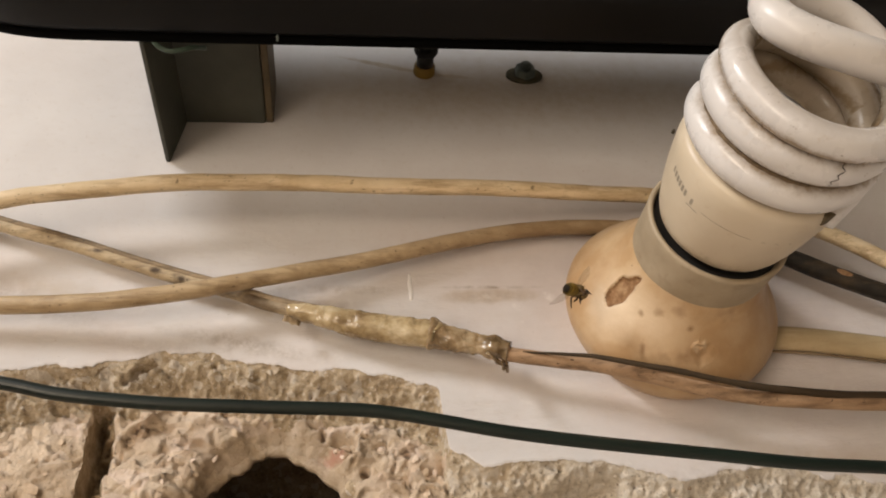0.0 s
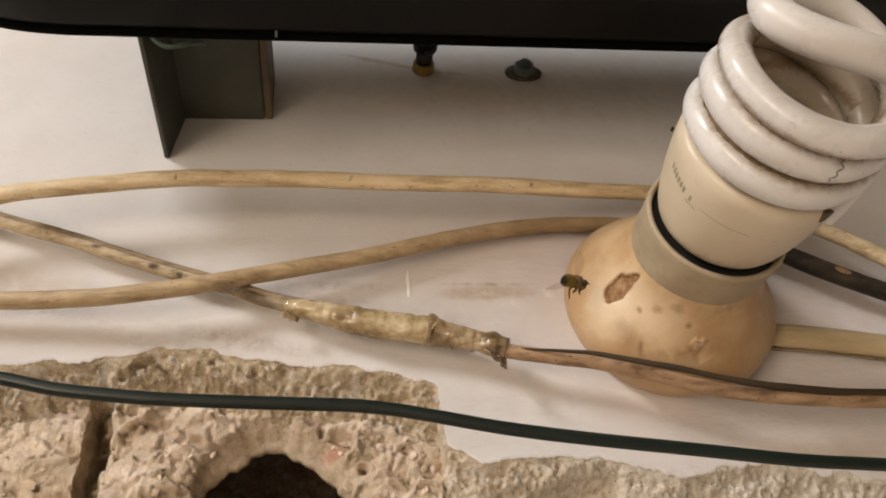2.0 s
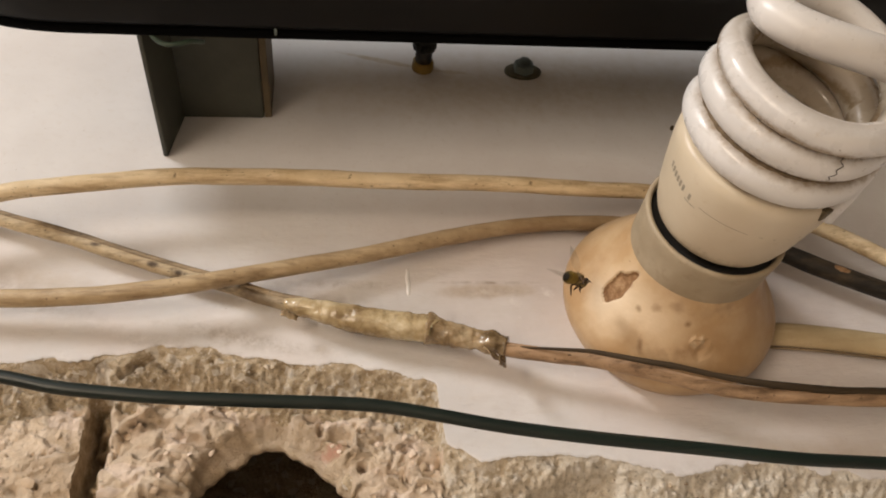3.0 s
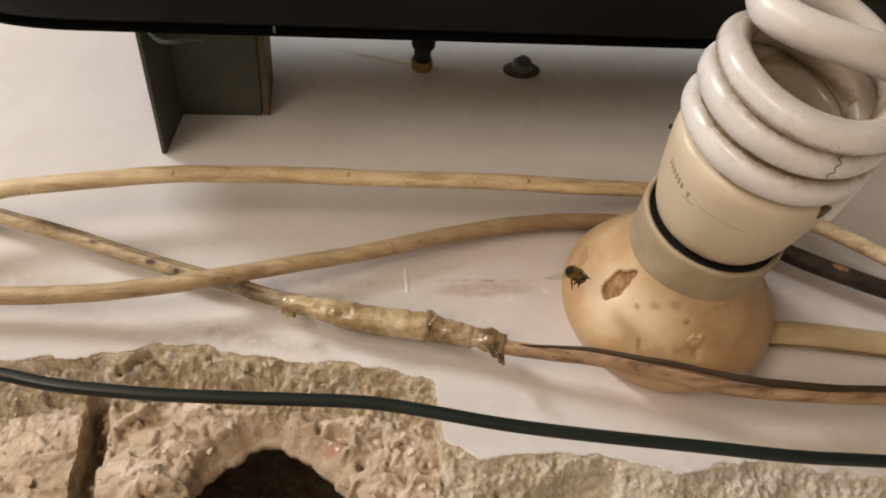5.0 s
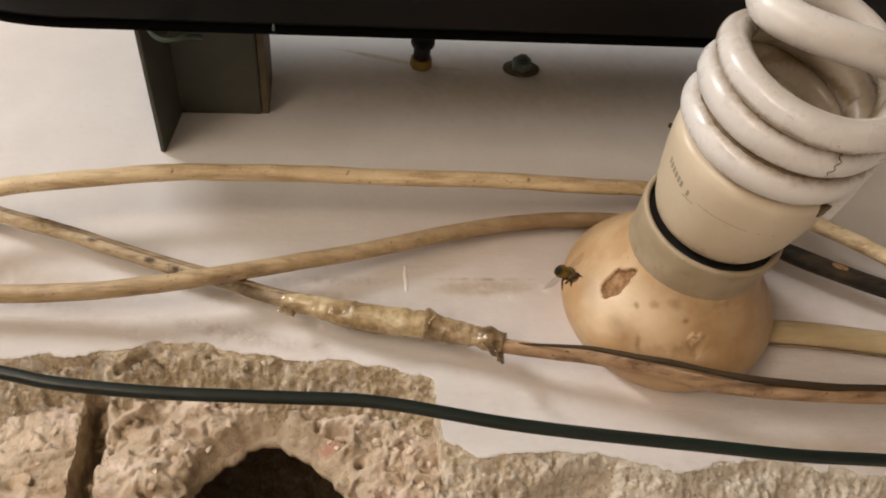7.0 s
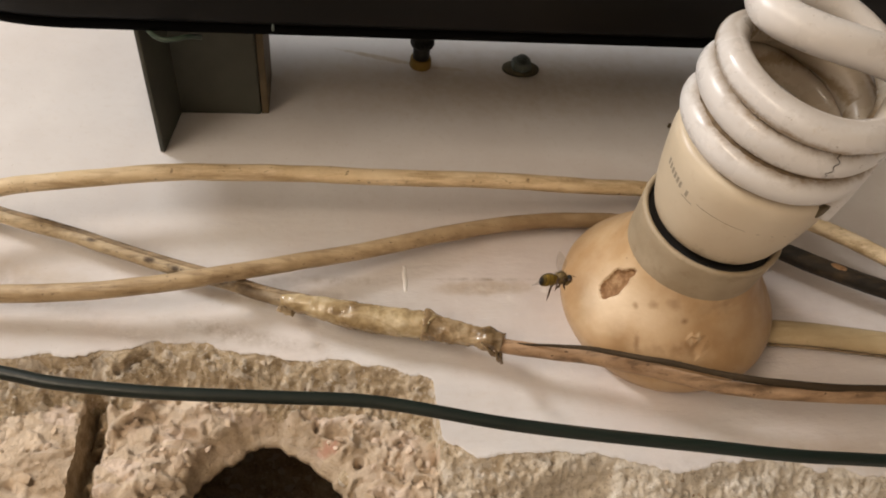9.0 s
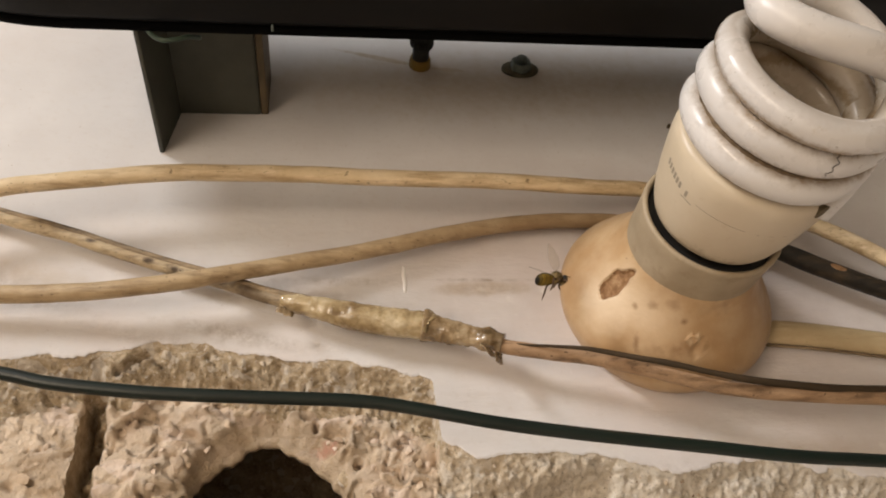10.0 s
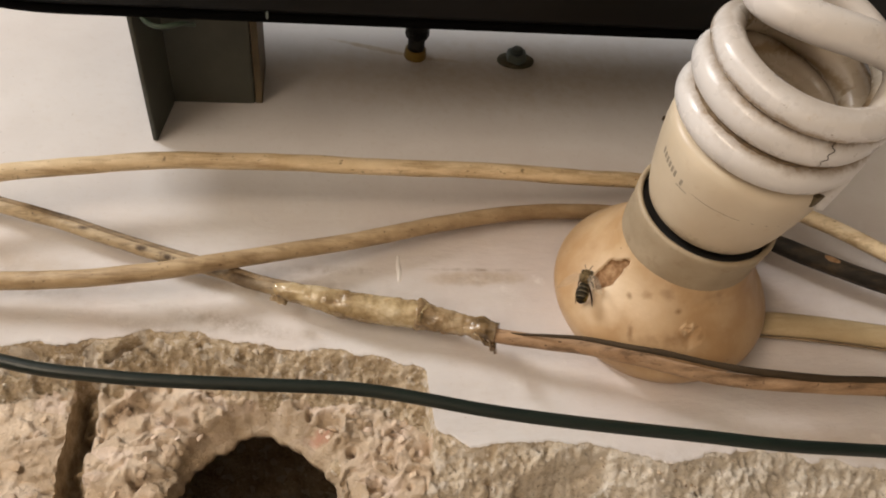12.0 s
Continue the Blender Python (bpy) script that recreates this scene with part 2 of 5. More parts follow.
def mat_porcelain():
    m = Nodes("aged_cream_porcelain", 0.45, spec=0.4)
    c = m.ramp(m.noise(38, 4, 0.55), [(0.3, rgb(0.35, 0.205, 0.095)), (0.52, rgb(0.44, 0.285, 0.145)), (0.75, rgb(0.54, 0.38, 0.215))])
    blot = m.ramp(m.noise(150, 4, 0.6, m.mapping(loc=(0.21, 0.4, 0.1))), [(0.60, 0.0), (0.74, 0.35)])
    c = m.mix(blot, c, rgb(0.36, 0.21, 0.095))
    # paler glaze round the chip
    for place, size, amount in (((-0.0215, -0.0225, -0.0130), 0.0125, 0.75), ((-0.0249, -0.0177, -0.0147), 0.010, 0.5), ((-0.0130, -0.0225, -0.0215), 0.011, 0.4)):
        c = m.mix(m.math("MULTIPLY", m.spot(place, (size, size, size), (0, 0, 0), 0.85, 0.2, 120), amount), c, rgb(0.76, 0.62, 0.45))
    # cloudy brown film and paler wiped patches
    film = m.ramp(m.noise(75, 6, 0.65, m.mapping(loc=(0.2, 0.6, 0.4))), [(0.42, 0.0), (0.74, 0.30)])
    c = m.mix(film, c, rgb(0.50, 0.35, 0.20))
    wiped = m.ramp(m.noise(110, 5, 0.6, m.mapping(loc=(0.7, 0.1, 0.9))), [(0.42, 0.0), (0.80, 0.32)])
    c = m.mix(wiped, c, rgb(0.70, 0.57, 0.40))
    # brown stains and scratches: place, radii, turn, strength
    for place, radii, turn, amount in (
        ((-0.0133, -0.0260, -0.0190), (0.0017, 0.0020, 0.0013), 30, 0.55), ((-0.0085, -0.0285, -0.0207), (0.0020, 0.0020, 0.0013), 20, 0.5),
        ((-0.0054, -0.0250, -0.0241), (0.0010, 0.0012, 0.0008), 0, 0.95), ((-0.0173, -0.0235, -0.0175), (0.0006, 0.0020, 0.0011), -30, 0.7),
        ((-0.0171, -0.0170, -0.0253), (0.0007, 0.0030, 0.0026), 0, 0.75), ((-0.0130, -0.0168, -0.0282), (0.0036, 0.0030, 0.0022), 0, 0.45),
        ((-0.0037, -0.0190, -0.0293), (0.0030, 0.0026, 0.0024), 0, 0.55), ((-0.0075, -0.0180, -0.0290), (0.0022, 0.0024, 0.0018), 0, 0.5),
        ((0.0049, -0.0298, -0.0223), (0.0030, 0.0024, 0.0014), -10, 0.45), ((0.0020, -0.0290, -0.0225), (0.0060, 0.0030, 0.0016), -8, 0.3),
        ((-0.0190, -0.0265, -0.0104), (0.0030, 0.0022, 0.0012), 40, 0.3),
    ):
        s = m.spot(place, [1.25 * r for r in radii], (0, turn, 0), 0.95, 0.6, 420)
        c = m.mix(m.math("MULTIPLY", s, amount * 0.9), c, rgb(0.21, 0.11, 0.045))
    for place, size in (((-0.0031, -0.0210, -0.0277), 0.0030), ((-0.0012, -0.0217, -0.0273), 0.0022)):
        s = m.spot(place, (size * 0.5, size, size), (0, -25, 0), 0.7, 0.6, 500)
        c = m.mix(m.math("MULTIPLY", s, 0.3), c, rgb(0.74, 0.62, 0.44))
    # lower right side darkened: its shade put into the glaze colour
    c = m.mix(m.math("MULTIPLY", m.spot((0.016, -0.014, -0.022), (0.018, 0.018, 0.016), (0, 0, 0), 0.9, 0.3, 90), 0.45), c, rgb(0.38, 0.25, 0.13))
    dot = m.ramp(m.noise(520, 2, 0.5), [(0.72, 0.0), (0.78, 0.7)])
    c = m.mix(dot, c, rgb(0.20, 0.11, 0.05))
    m.colour(c)
    m.roughness(m.noise(120, 4), 0.30, 0.52)
    m.bump((m.noise(60, 3), 0.0007), (m.noise(900, 3), 0.00006))
    return m.mat


def mat_chip():
    m = Nodes("bare_brown_chip", 0.8, spec=0.3)
    m.colour(m.ramp(m.noise(420, 6, 0.7), [(0.3, rgb(0.14, 0.070, 0.030)), (0.50, rgb(0.24, 0.130, 0.060)), (0.72, rgb(0.40, 0.26, 0.14))]))
    m.bump((m.noise(500, 3), 0.0005))
    return m.mat


def mat_collar():
    m = Nodes("yellowed_plastic_collar", 0.5, spec=0.4)
    c = m.ramp(m.noise(90, 5), [(0.3, rgb(0.295, 0.232, 0.152)), (0.7, rgb(0.40, 0.328, 0.23))])
    c = m.mix(m.ramp(m.noise(240, 5, 0.65), [(0.56, 0.0), (0.74, 0.55)]), c, rgb(0.22, 0.155, 0.095))
    m.colour(c)
    m.bump((m.noise(500, 3), 0.0001))
    return m.mat


def mat_ballast():
    m = Nodes("ivory_lamp_plastic", 0.38, spec=0.45)
    c = m.ramp(m.noise(40, 4), [(0.3, rgb(0.52, 0.435, 0.315)), (0.7, rgb(0.60, 0.52, 0.40))])
    c = m.mix(m.ramp(m.noise(300, 5), [(0.62, 0.0), (0.78, 0.35)]), c, rgb(0.45, 0.33, 0.20))
    # darker and browner towards the collar
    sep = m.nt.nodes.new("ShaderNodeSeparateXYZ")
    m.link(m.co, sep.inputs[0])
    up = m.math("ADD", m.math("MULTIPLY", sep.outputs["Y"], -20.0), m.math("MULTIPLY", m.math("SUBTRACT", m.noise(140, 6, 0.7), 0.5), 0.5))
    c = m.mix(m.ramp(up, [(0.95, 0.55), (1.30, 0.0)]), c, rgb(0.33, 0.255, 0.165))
    m.colour(c)
    m.bump((m.noise(800, 2), 0.00004))
    return m.mat


def mat_tube():
    m = Nodes("white_lamp_glass", 0.3, spec=0.45)
    c = m.ramp(m.noise(45, 4), [(0.3, rgb(0.58, 0.56, 0.545)), (0.7, rgb(0.67, 0.65, 0.635))])
    dust = m.ramp(m.noise(260, 6, 0.7), [(0.60, 0.0), (0.78, 0.55)])
    c = m.mix(dust, c, rgb(0.42, 0.34, 0.24))
    # yellow-brown dust settled in the grooves, and a browner tone inside the coil
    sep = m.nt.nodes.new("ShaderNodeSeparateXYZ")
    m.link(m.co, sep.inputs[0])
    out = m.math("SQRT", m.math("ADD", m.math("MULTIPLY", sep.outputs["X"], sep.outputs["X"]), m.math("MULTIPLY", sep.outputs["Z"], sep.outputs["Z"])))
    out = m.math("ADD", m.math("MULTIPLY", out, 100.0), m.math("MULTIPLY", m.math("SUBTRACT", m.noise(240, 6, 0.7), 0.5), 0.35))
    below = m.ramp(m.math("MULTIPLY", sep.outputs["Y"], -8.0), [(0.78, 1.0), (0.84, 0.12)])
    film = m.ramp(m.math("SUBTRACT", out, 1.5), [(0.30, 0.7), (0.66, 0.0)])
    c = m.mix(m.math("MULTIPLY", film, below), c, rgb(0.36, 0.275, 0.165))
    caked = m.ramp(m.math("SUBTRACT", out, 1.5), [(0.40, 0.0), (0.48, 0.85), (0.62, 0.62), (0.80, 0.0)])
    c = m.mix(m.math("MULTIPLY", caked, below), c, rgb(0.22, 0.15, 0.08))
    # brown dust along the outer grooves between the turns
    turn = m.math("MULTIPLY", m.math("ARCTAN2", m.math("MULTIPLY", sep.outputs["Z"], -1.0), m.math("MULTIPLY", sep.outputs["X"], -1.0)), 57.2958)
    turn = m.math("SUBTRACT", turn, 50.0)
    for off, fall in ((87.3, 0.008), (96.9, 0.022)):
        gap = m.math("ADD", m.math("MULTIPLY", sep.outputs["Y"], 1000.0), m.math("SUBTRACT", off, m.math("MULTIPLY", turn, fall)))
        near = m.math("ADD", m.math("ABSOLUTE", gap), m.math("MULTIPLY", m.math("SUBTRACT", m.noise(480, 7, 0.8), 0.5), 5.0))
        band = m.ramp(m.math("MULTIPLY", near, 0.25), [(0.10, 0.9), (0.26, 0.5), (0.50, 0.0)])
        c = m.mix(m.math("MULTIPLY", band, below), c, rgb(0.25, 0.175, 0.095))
    dot = m.ramp(m.noise(560, 3, 0.6), [(0.70, 0.0), (0.76, 0.85)])
    c = m.mix(dot, c, rgb(0.16, 0.11, 0.06))
    m.colour(c)
    m.roughness(m.noise(150, 4), 0.2, 0.42)
    return m.mat


def mat_cable(name, lo, hi, dirt, rough=0.5, amount=0.6, blackened=(), browned=()):
    m = Nodes(name, rough, spec=0.4)
    c = m.ramp(m.noise(70, 5, 0.6), [(0.3, lo), (0.7, hi)])
    d = m.ramp(m.noise(190, 6, 0.68, m.mapping(scale=(0.22, 1, 1))), [(0.50, 0.0), (0.70, amount)])
    c = m.mix(d, c, dirt)
    spot = m.ramp(m.noise(330, 3, 0.5, m.mapping(loc=(0.4, 0.2, 0.9))), [(0.68, 0.0), (0.74, amount)])
    c = m.mix(spot, c, rgb(dirt[0] * 0.4, dirt[1] * 0.4, dirt[2] * 0.4))
    for x, z, rx in blackened:
        c = m.mix(m.spot((x, -0.0070, z), (rx, 0.004, rx * 0.5), (0, 22, 0), 0.8, 0.5, 500), c, rgb(0.055, 0.032, 0.013))
    # long scuffs and fine dark specks
    scuff = m.ramp(m.noise(520, 5, 0.65, m.mapping(scale=(0.10, 1, 1), rot=(0, 8, 0))), [(0.52, 0.0), (0.68, amount * 0.7)])
    c = m.mix(scuff, c, rgb(dirt[0] * 0.8, dirt[1] * 0.75, dirt[2] * 0.7))
    wear = m.ramp(m.noise(300, 4, 0.6, m.mapping(scale=(0.18, 1, 1), loc=(0.7, 0.3, 0.1))), [(0.58, 0.0), (0.72, 0.5)])
    c = m.mix(wear, c, rgb(min(1, hi[0] * 1.18), min(1, hi[1] * 1.2), min(1, hi[2] * 1.3)))
    fleck = m.ramp(m.noise(1100, 2, 0.5, m.mapping(scale=(0.5, 1, 1))), [(0.68, 0.0), (0.74, amount)])
    c = m.mix(fleck, c, rgb(dirt[0] * 0.35, dirt[1] * 0.32, dirt[2] * 0.3))
    for centre, radii, amount in browned:
        c = m.mix(m.math("MULTIPLY", m.spot(centre, radii, (0, 0, 0), 0.9, 0.3, 150), amount), c, dirt)
    m.colour(c)
    m.roughness(m.noise(260, 4), rough - 0.12, rough + 0.15)
    m.bump((m.noise(260, 4, 0.6, m.mapping(scale=(0.3, 1, 1))), 0.0005), (m.noise(1300, 3), 0.0001))
    return m.mat


def mat_tape(name, dark, mid, pale, crumple):
    m = Nodes(name, 0.25, spec=0.55)
    c = m.ramp(m.noise(120, 4, 0.6, m.mapping(scale=(0.7, 1, 1))), [(0.34, dark), (0.48, mid), (0.66, pale)])
    c = m.mix(m.ramp(m.noise(420, 5, 0.65), [(0.56, 0.0), (0.74, 0.55)]), c, dark)
    edge = m.ramp(m.voronoi(170, m.mapping(scale=(0.8, 1, 1), rot=(0, 25, 0)), "DISTANCE_TO_EDGE"), [(0.0, 0.22), (0.05, 0.0)])
    c = m.mix(edge, c, dark)
    m.colour(c)
    m.roughness(m.noise(260, 4), 0.12, 0.36)
    m.bump((m.voronoi(190, m.mapping(scale=(0.7, 1, 1.2))), crumple), (m.noise(190, 2, 0.5), 0.0008), (m.noise(900, 3), 0.00008))
    return m.mat


def mat_plain(name, c, rough=0.5, metal=0.0, vary=0.25, scale=120, spec=0.5, bump=0.0001):
    m = Nodes(name, rough, metal, spec)
    k = 1 - vary
    m.colour(m.ramp(m.noise(scale, 5), [(0.3, rgb(c[0] * k, c[1] * k, c[2] * k)), (0.7, rgb(*c))]))
    if bump:
        m.bump((m.noise(scale * 6, 3), bump))
    return m.mat


PAINT = mat_plain("fresh_white_paint", (0.82, 0.79, 0.76), 0.5, vary=0.1)
PLASTER, MORTAR, BRICK, JOINT = mat_plaster(), mat_mortar(), mat_brick(), mat_joint()
GRIT = mat_grit("mortar_grains", rgb(0.25, 0.18, 0.12), rgb(0.50, 0.405, 0.30), rgb(0.82, 0.76, 0.67))
FLAKES = mat_grit("brick_chips", rgb(0.44, 0.33, 0.22), rgb(0.66, 0.53, 0.40), rgb(0.82, 0.68, 0.58))
PORCELAIN, CHIP, COLLAR, BALLAST, TUBE = mat_porcelain(), mat_chip(), mat_collar(), mat_ballast(), mat_tube()
CREAM = mat_cable("cream_cable", rgb(0.57, 0.43, 0.245), rgb(0.77, 0.625, 0.415), rgb(0.30, 0.19, 0.09), amount=0.7)
# crossing cable browner along its right half and at the crossing
TAN = mat_cable("tan_cable", rgb(0.38, 0.27, 0.15), rgb(0.56, 0.43, 0.265), rgb(0.20, 0.125, 0.06), amount=0.8, browned=(((0.045, -0.007, 0.0), (0.070, 0.02, 0.02), 0.75), ((-0.0655, -0.0105, -0.0248), (0.006, 0.004, 0.002), 0.8)))
# taped cable: black spots, and dark brown from the crossing to the tape
DIRTY = mat_cable("dirty_cable", rgb(0.39, 0.295, 0.18), rgb(0.64, 0.525, 0.35), rgb(0.11, 0.072, 0.038), 0.55, 0.85, ((-0.0891, -0.0128, 0.0024), (-0.0815, -0.016, 0.003), (-0.1069, -0.0051, 0.002), (-0.0669, -0.0209, 0.0045), (-0.0593, -0.0243, 0.006)), browned=(((-0.0570, -0.0065, -0.0265), (0.013, 0.006, 0.006), 0.85),))
GREYED = mat_cable("greyed_core_and_gap", rgb(0.20, 0.145, 0.085), rgb(0.40, 0.30, 0.185), rgb(0.06, 0.04, 0.022), 0.6, 0.9)
PINK = mat_cable("pinkish_wire", rgb(0.23, 0.135, 0.07), rgb(0.50, 0.335, 0.205), rgb(0.09, 0.052, 0.027), 0.6, 0.85)
IVORY = mat_cable("ivory_flat_cable", rgb(0.41, 0.31, 0.175), rgb(0.51, 0.405, 0.245), rgb(0.36, 0.26, 0.14), 0.5, 0.4)
SOOT = mat_cable("sooty_cable", rgb(0.007, 0.006, 0.004), rgb(0.030, 0.021, 0.012), rgb(0.16, 0.105, 0.055), 0.6, 0.3, browned=(((0.104, -0.009, -0.006), (0.012, 0.006, 0.005), 0.6), ((0.150, -0.009, -0.035), (0.014, 0.006, 0.004), 0.6)))
OLIVE = mat_plain("dark_olive_wire", (0.060, 0.042, 0.025), 0.75, spec=0.2)
GREEN = mat_plain("dark_green_cable", (0.0078, 0.0160, 0.0120), 0.36, vary=0.45, scale=40, bump=0.00003, spec=0.42)
GREENWIRE = mat_plain("thin_green_wire", (0.035, 0.06, 0.04), 0.5)
TAPE = mat_tape("yellowed_clear_tape", rgb(0.21, 0.14, 0.068), rgb(0.44, 0.335, 0.185), rgb(0.68, 0.58, 0.40), 0.0006)
BROWN_TAPE = mat_tape("brown_crumpled_tape", rgb(0.11, 0.07, 0.032), rgb(0.30, 0.21, 0.115), rgb(0.50, 0.40, 0.26), 0.0010)
BLACK = mat_plain("black_textured_plastic", (0.0042, 0.0040, 0.0042), 0.40, scale=400, bump=0.00008, spec=0.2)
BLACKRIM = mat_plain("black_gloss_rim", (0.0015, 0.0015, 0.0015), 0.6, scale=400, bump=0, spec=0.03)
STEEL = mat_plain("painted_grey_steel", (0.066, 0.068, 0.052), 0.6, 0.1, 0.35, 60)
RUSTY = mat_plain("rusty_brown_steel", (0.115, 0.085, 0.045), 0.7, 0.1, 0.5, 90)
DARKGAP = mat_plain("black_rubber_gasket", (0.012, 0.011, 0.010), 0.6, bump=0)
BRASS = mat_plain("yellow_plastic_plug", (0.24, 0.145, 0.02), 0.5)
WASHER = mat_plain("brown_stained_washer", (0.12, 0.105, 0.06), 0.75, 0.1, 0.6, 300)
ZINC = mat_plain("dull_zinc", (0.15, 0.18, 0.17), 0.55, 0.3)
INK = mat_plain("faded_grey_print", (0.36, 0.31, 0.24), 0.6, bump=0)
GRIME = mat_plain("brown_caked_dust", (0.20, 0.14, 0.08), 0.9, vary=0.6, scale=500)
CRACK = mat_plain("dark_crack", (0.03, 0.02, 0.012), 0.8, bump=0)
ROOM = mat_plain("room_paint", (0.33, 0.30, 0.255), 0.85, vary=0.08, scale=3)
FLOOR = mat_plain("room_floor", (0.60, 0.53, 0.44), 0.7, vary=0.2, scale=4)
FRAME = mat_plain("window_paint", (0.75, 0.73, 0.70), 0.5, vary=0.06, scale=8)


# ---- helpers of this scene ----
def part(name, data, material, parent=None, label="", smooth=True):
    """Link a bmesh, or a tuple of points and faces, as one mesh object."""
    me = bpy.data.meshes.new(name)
    if isinstance(data, tuple):
        me.from_pydata(data[0], [], data[1])
    else:
        bmesh.ops.recalc_face_normals(data, faces=data.faces)
        data.to_mesh(me)
        data.free()
    for m in material if isinstance(material, list) else [material]:
        me.materials.append(m)
    if smooth:
        me.polygons.foreach_set("use_smooth", [True] * len(me.polygons))
    me.update()
    ob = new(name, me)
    if parent:
        ob.parent = parent
    if label:
        ob["label"] = label
    return ob


def thing(name, label, category, at=(0, 0, 0), group="", kind=""):
    e = new(name)
    e.empty_display_size = 0.01
    e.location = at
    return tagged(e, label, category, group, kind)


def value_noise(x, z, scale, seed=0):
    """Smooth lattice noise, -1 to 1, on arrays."""
    x, z = x * scale, z * scale
    xi, zi = np.floor(x).astype(np.int64), np.floor(z).astype(np.int64)
    u, v = x - xi, z - zi
    u, v = u * u * (3 - 2 * u), v * v * (3 - 2 * v)

    def h(i, j):
        n = (i * 374761393 + j * 668265263 + seed * 974634777) & 0x7FFFFFFF
        n = ((n ^ (n >> 13)) * 1274126177) & 0x7FFFFFFF
        return ((n ^ (n >> 16)) & 0xFFFF) / 32767.5 - 1
    a = h(xi, zi) * (1 - u) + h(xi + 1, zi) * u
    b = h(xi, zi + 1) * (1 - u) + h(xi + 1, zi + 1) * u
    return a * (1 - v) + b * v


def fbm(x, z, scale, octaves=4, seed=0, gain=0.5):
    total, amp = 0, 1.0
    for k in range(octaves):
        total = total + amp * value_noise(x, z, scale * 2 ** k, seed + k)
        amp *= gain
    return total


def chunks(x, z, scale, seed=0):
    """Broken aggregate: cells with a random height and a random tilt each."""
    x, z = x * scale, z * scale
    xi, zi = np.floor(x).astype(np.int64), np.floor(z).astype(np.int64)
    best, level = np.full(x.shape, 9.0), np.zeros(x.shape)
    for i in (-1, 0, 1):
        for j in (-1, 0, 1):
            n = ((xi + i) * 73856093 ^ (zi + j) * 19349663 ^ seed * 83492791) & 0x7FFFFFFF
            n = ((n ^ (n >> 13)) * 1274126177) & 0x7FFFFFFF
            n = ((n ^ (n >> 15)) * 2246822519) & 0x7FFFFFFF
            a, b, c = (n & 1023) / 1023, ((n >> 10) & 1023) / 1023, ((n >> 20) & 1023) / 1023
            dx, dz = x - (xi + i + a), z - (zi + j + b)
            d = dx ** 2 + dz ** 2
            near = d < best
            tilt = c + 2.0 * ((c * 7.3 % 1) - 0.5) * dx + 2.0 * ((c * 13.7 % 1) - 0.5) * dz
            best, level = np.where(near, d, best), np.where(near, tilt, level)
    return level


def spline(points, step=0.0015):
    """A smooth line through the points, evenly stepped."""
    p = np.array(points, float)
    p = np.vstack([2 * p[0] - p[1], p, 2 * p[-1] - p[-2]])
    out = []
    for i in range(1, len(p) - 2):
        n = max(2, int(np.linalg.norm(p[i + 1][:3] - p[i][:3]) / step))
        for t in np.arange(n) / n:
            out.append(0.5 * (2 * p[i] + (p[i + 1] - p[i - 1]) * t + (2 * p[i - 1] - 5 * p[i] + 4 * p[i + 1] - p[i + 2]) * t * t
                              + (3 * p[i] - p[i - 1] - 3 * p[i + 1] + p[i + 2]) * t ** 3))
    out.append(p[-2])
    return np.array(out)


def tube(line, radius, sides=16, flat=1.0, lump=0.0, seed=0, bend=0.0, crumple=0.0):
    """A round or flattened tube along a line; radius: a number, or one for each point. flat: depth over height."""
    line = np.array(line, float)
    n = len(line)
    radius = np.broadcast_to(radius, (n,)).copy()
    s = np.concatenate([[0], np.cumsum(np.linalg.norm(np.diff(line, axis=0), axis=1))])
    if bend:
        line[:, 2] += bend * fbm(s, s * 0 + seed, 45, 3, seed)
        line[:, 1] += bend * fbm(s, s * 0 + seed, 40, 3, seed + 9)
    if lump:
        radius *= 1 + lump * fbm(s, s * 0 + seed, 90, 3, seed)
    tan = np.gradient(line, axis=0)
    tan /= np.linalg.norm(tan, axis=1)[:, None]
    up = np.array([0.0, -1.0, 0.0]) + 0 * tan
    if abs(tan[:, 1]).max() > 0.9:
        up = np.array([0.31, 0.2, 0.93]) + 0 * tan
    a = np.cross(tan, up)
    a /= np.linalg.norm(a, axis=1)[:, None]
    b = np.cross(a, tan)
    v, f = [], []
    for i in range(n):
        for k in range(sides):
            w = 2 * math.pi * k / sides
            d = math.cos(w) * a[i] + flat * math.sin(w) * b[i]
            r = radius[i]
            if crumple:
                q = line[i] + r * d
                r *= 1 + crumple * (noise.cell(Vector((s[i] * 260 + 0.5 * math.sin(w + seed), w * 1.1, seed))) - 0.5) * 0.4 + crumple * noise.noise(Vector(q) * 420)
            v.append(line[i] + r * d)
    for i in range(n - 1):
        for k in range(sides):
            j = (k + 1) % sides
            f.append((i * sides + k, i * sides + j, (i + 1) * sides + j, (i + 1) * sides + k))
    f.append(tuple(range(sides))[::-1])
    f.append(tuple((n - 1) * sides + k for k in range(sides)))
    return ([tuple(q) for q in v], f)


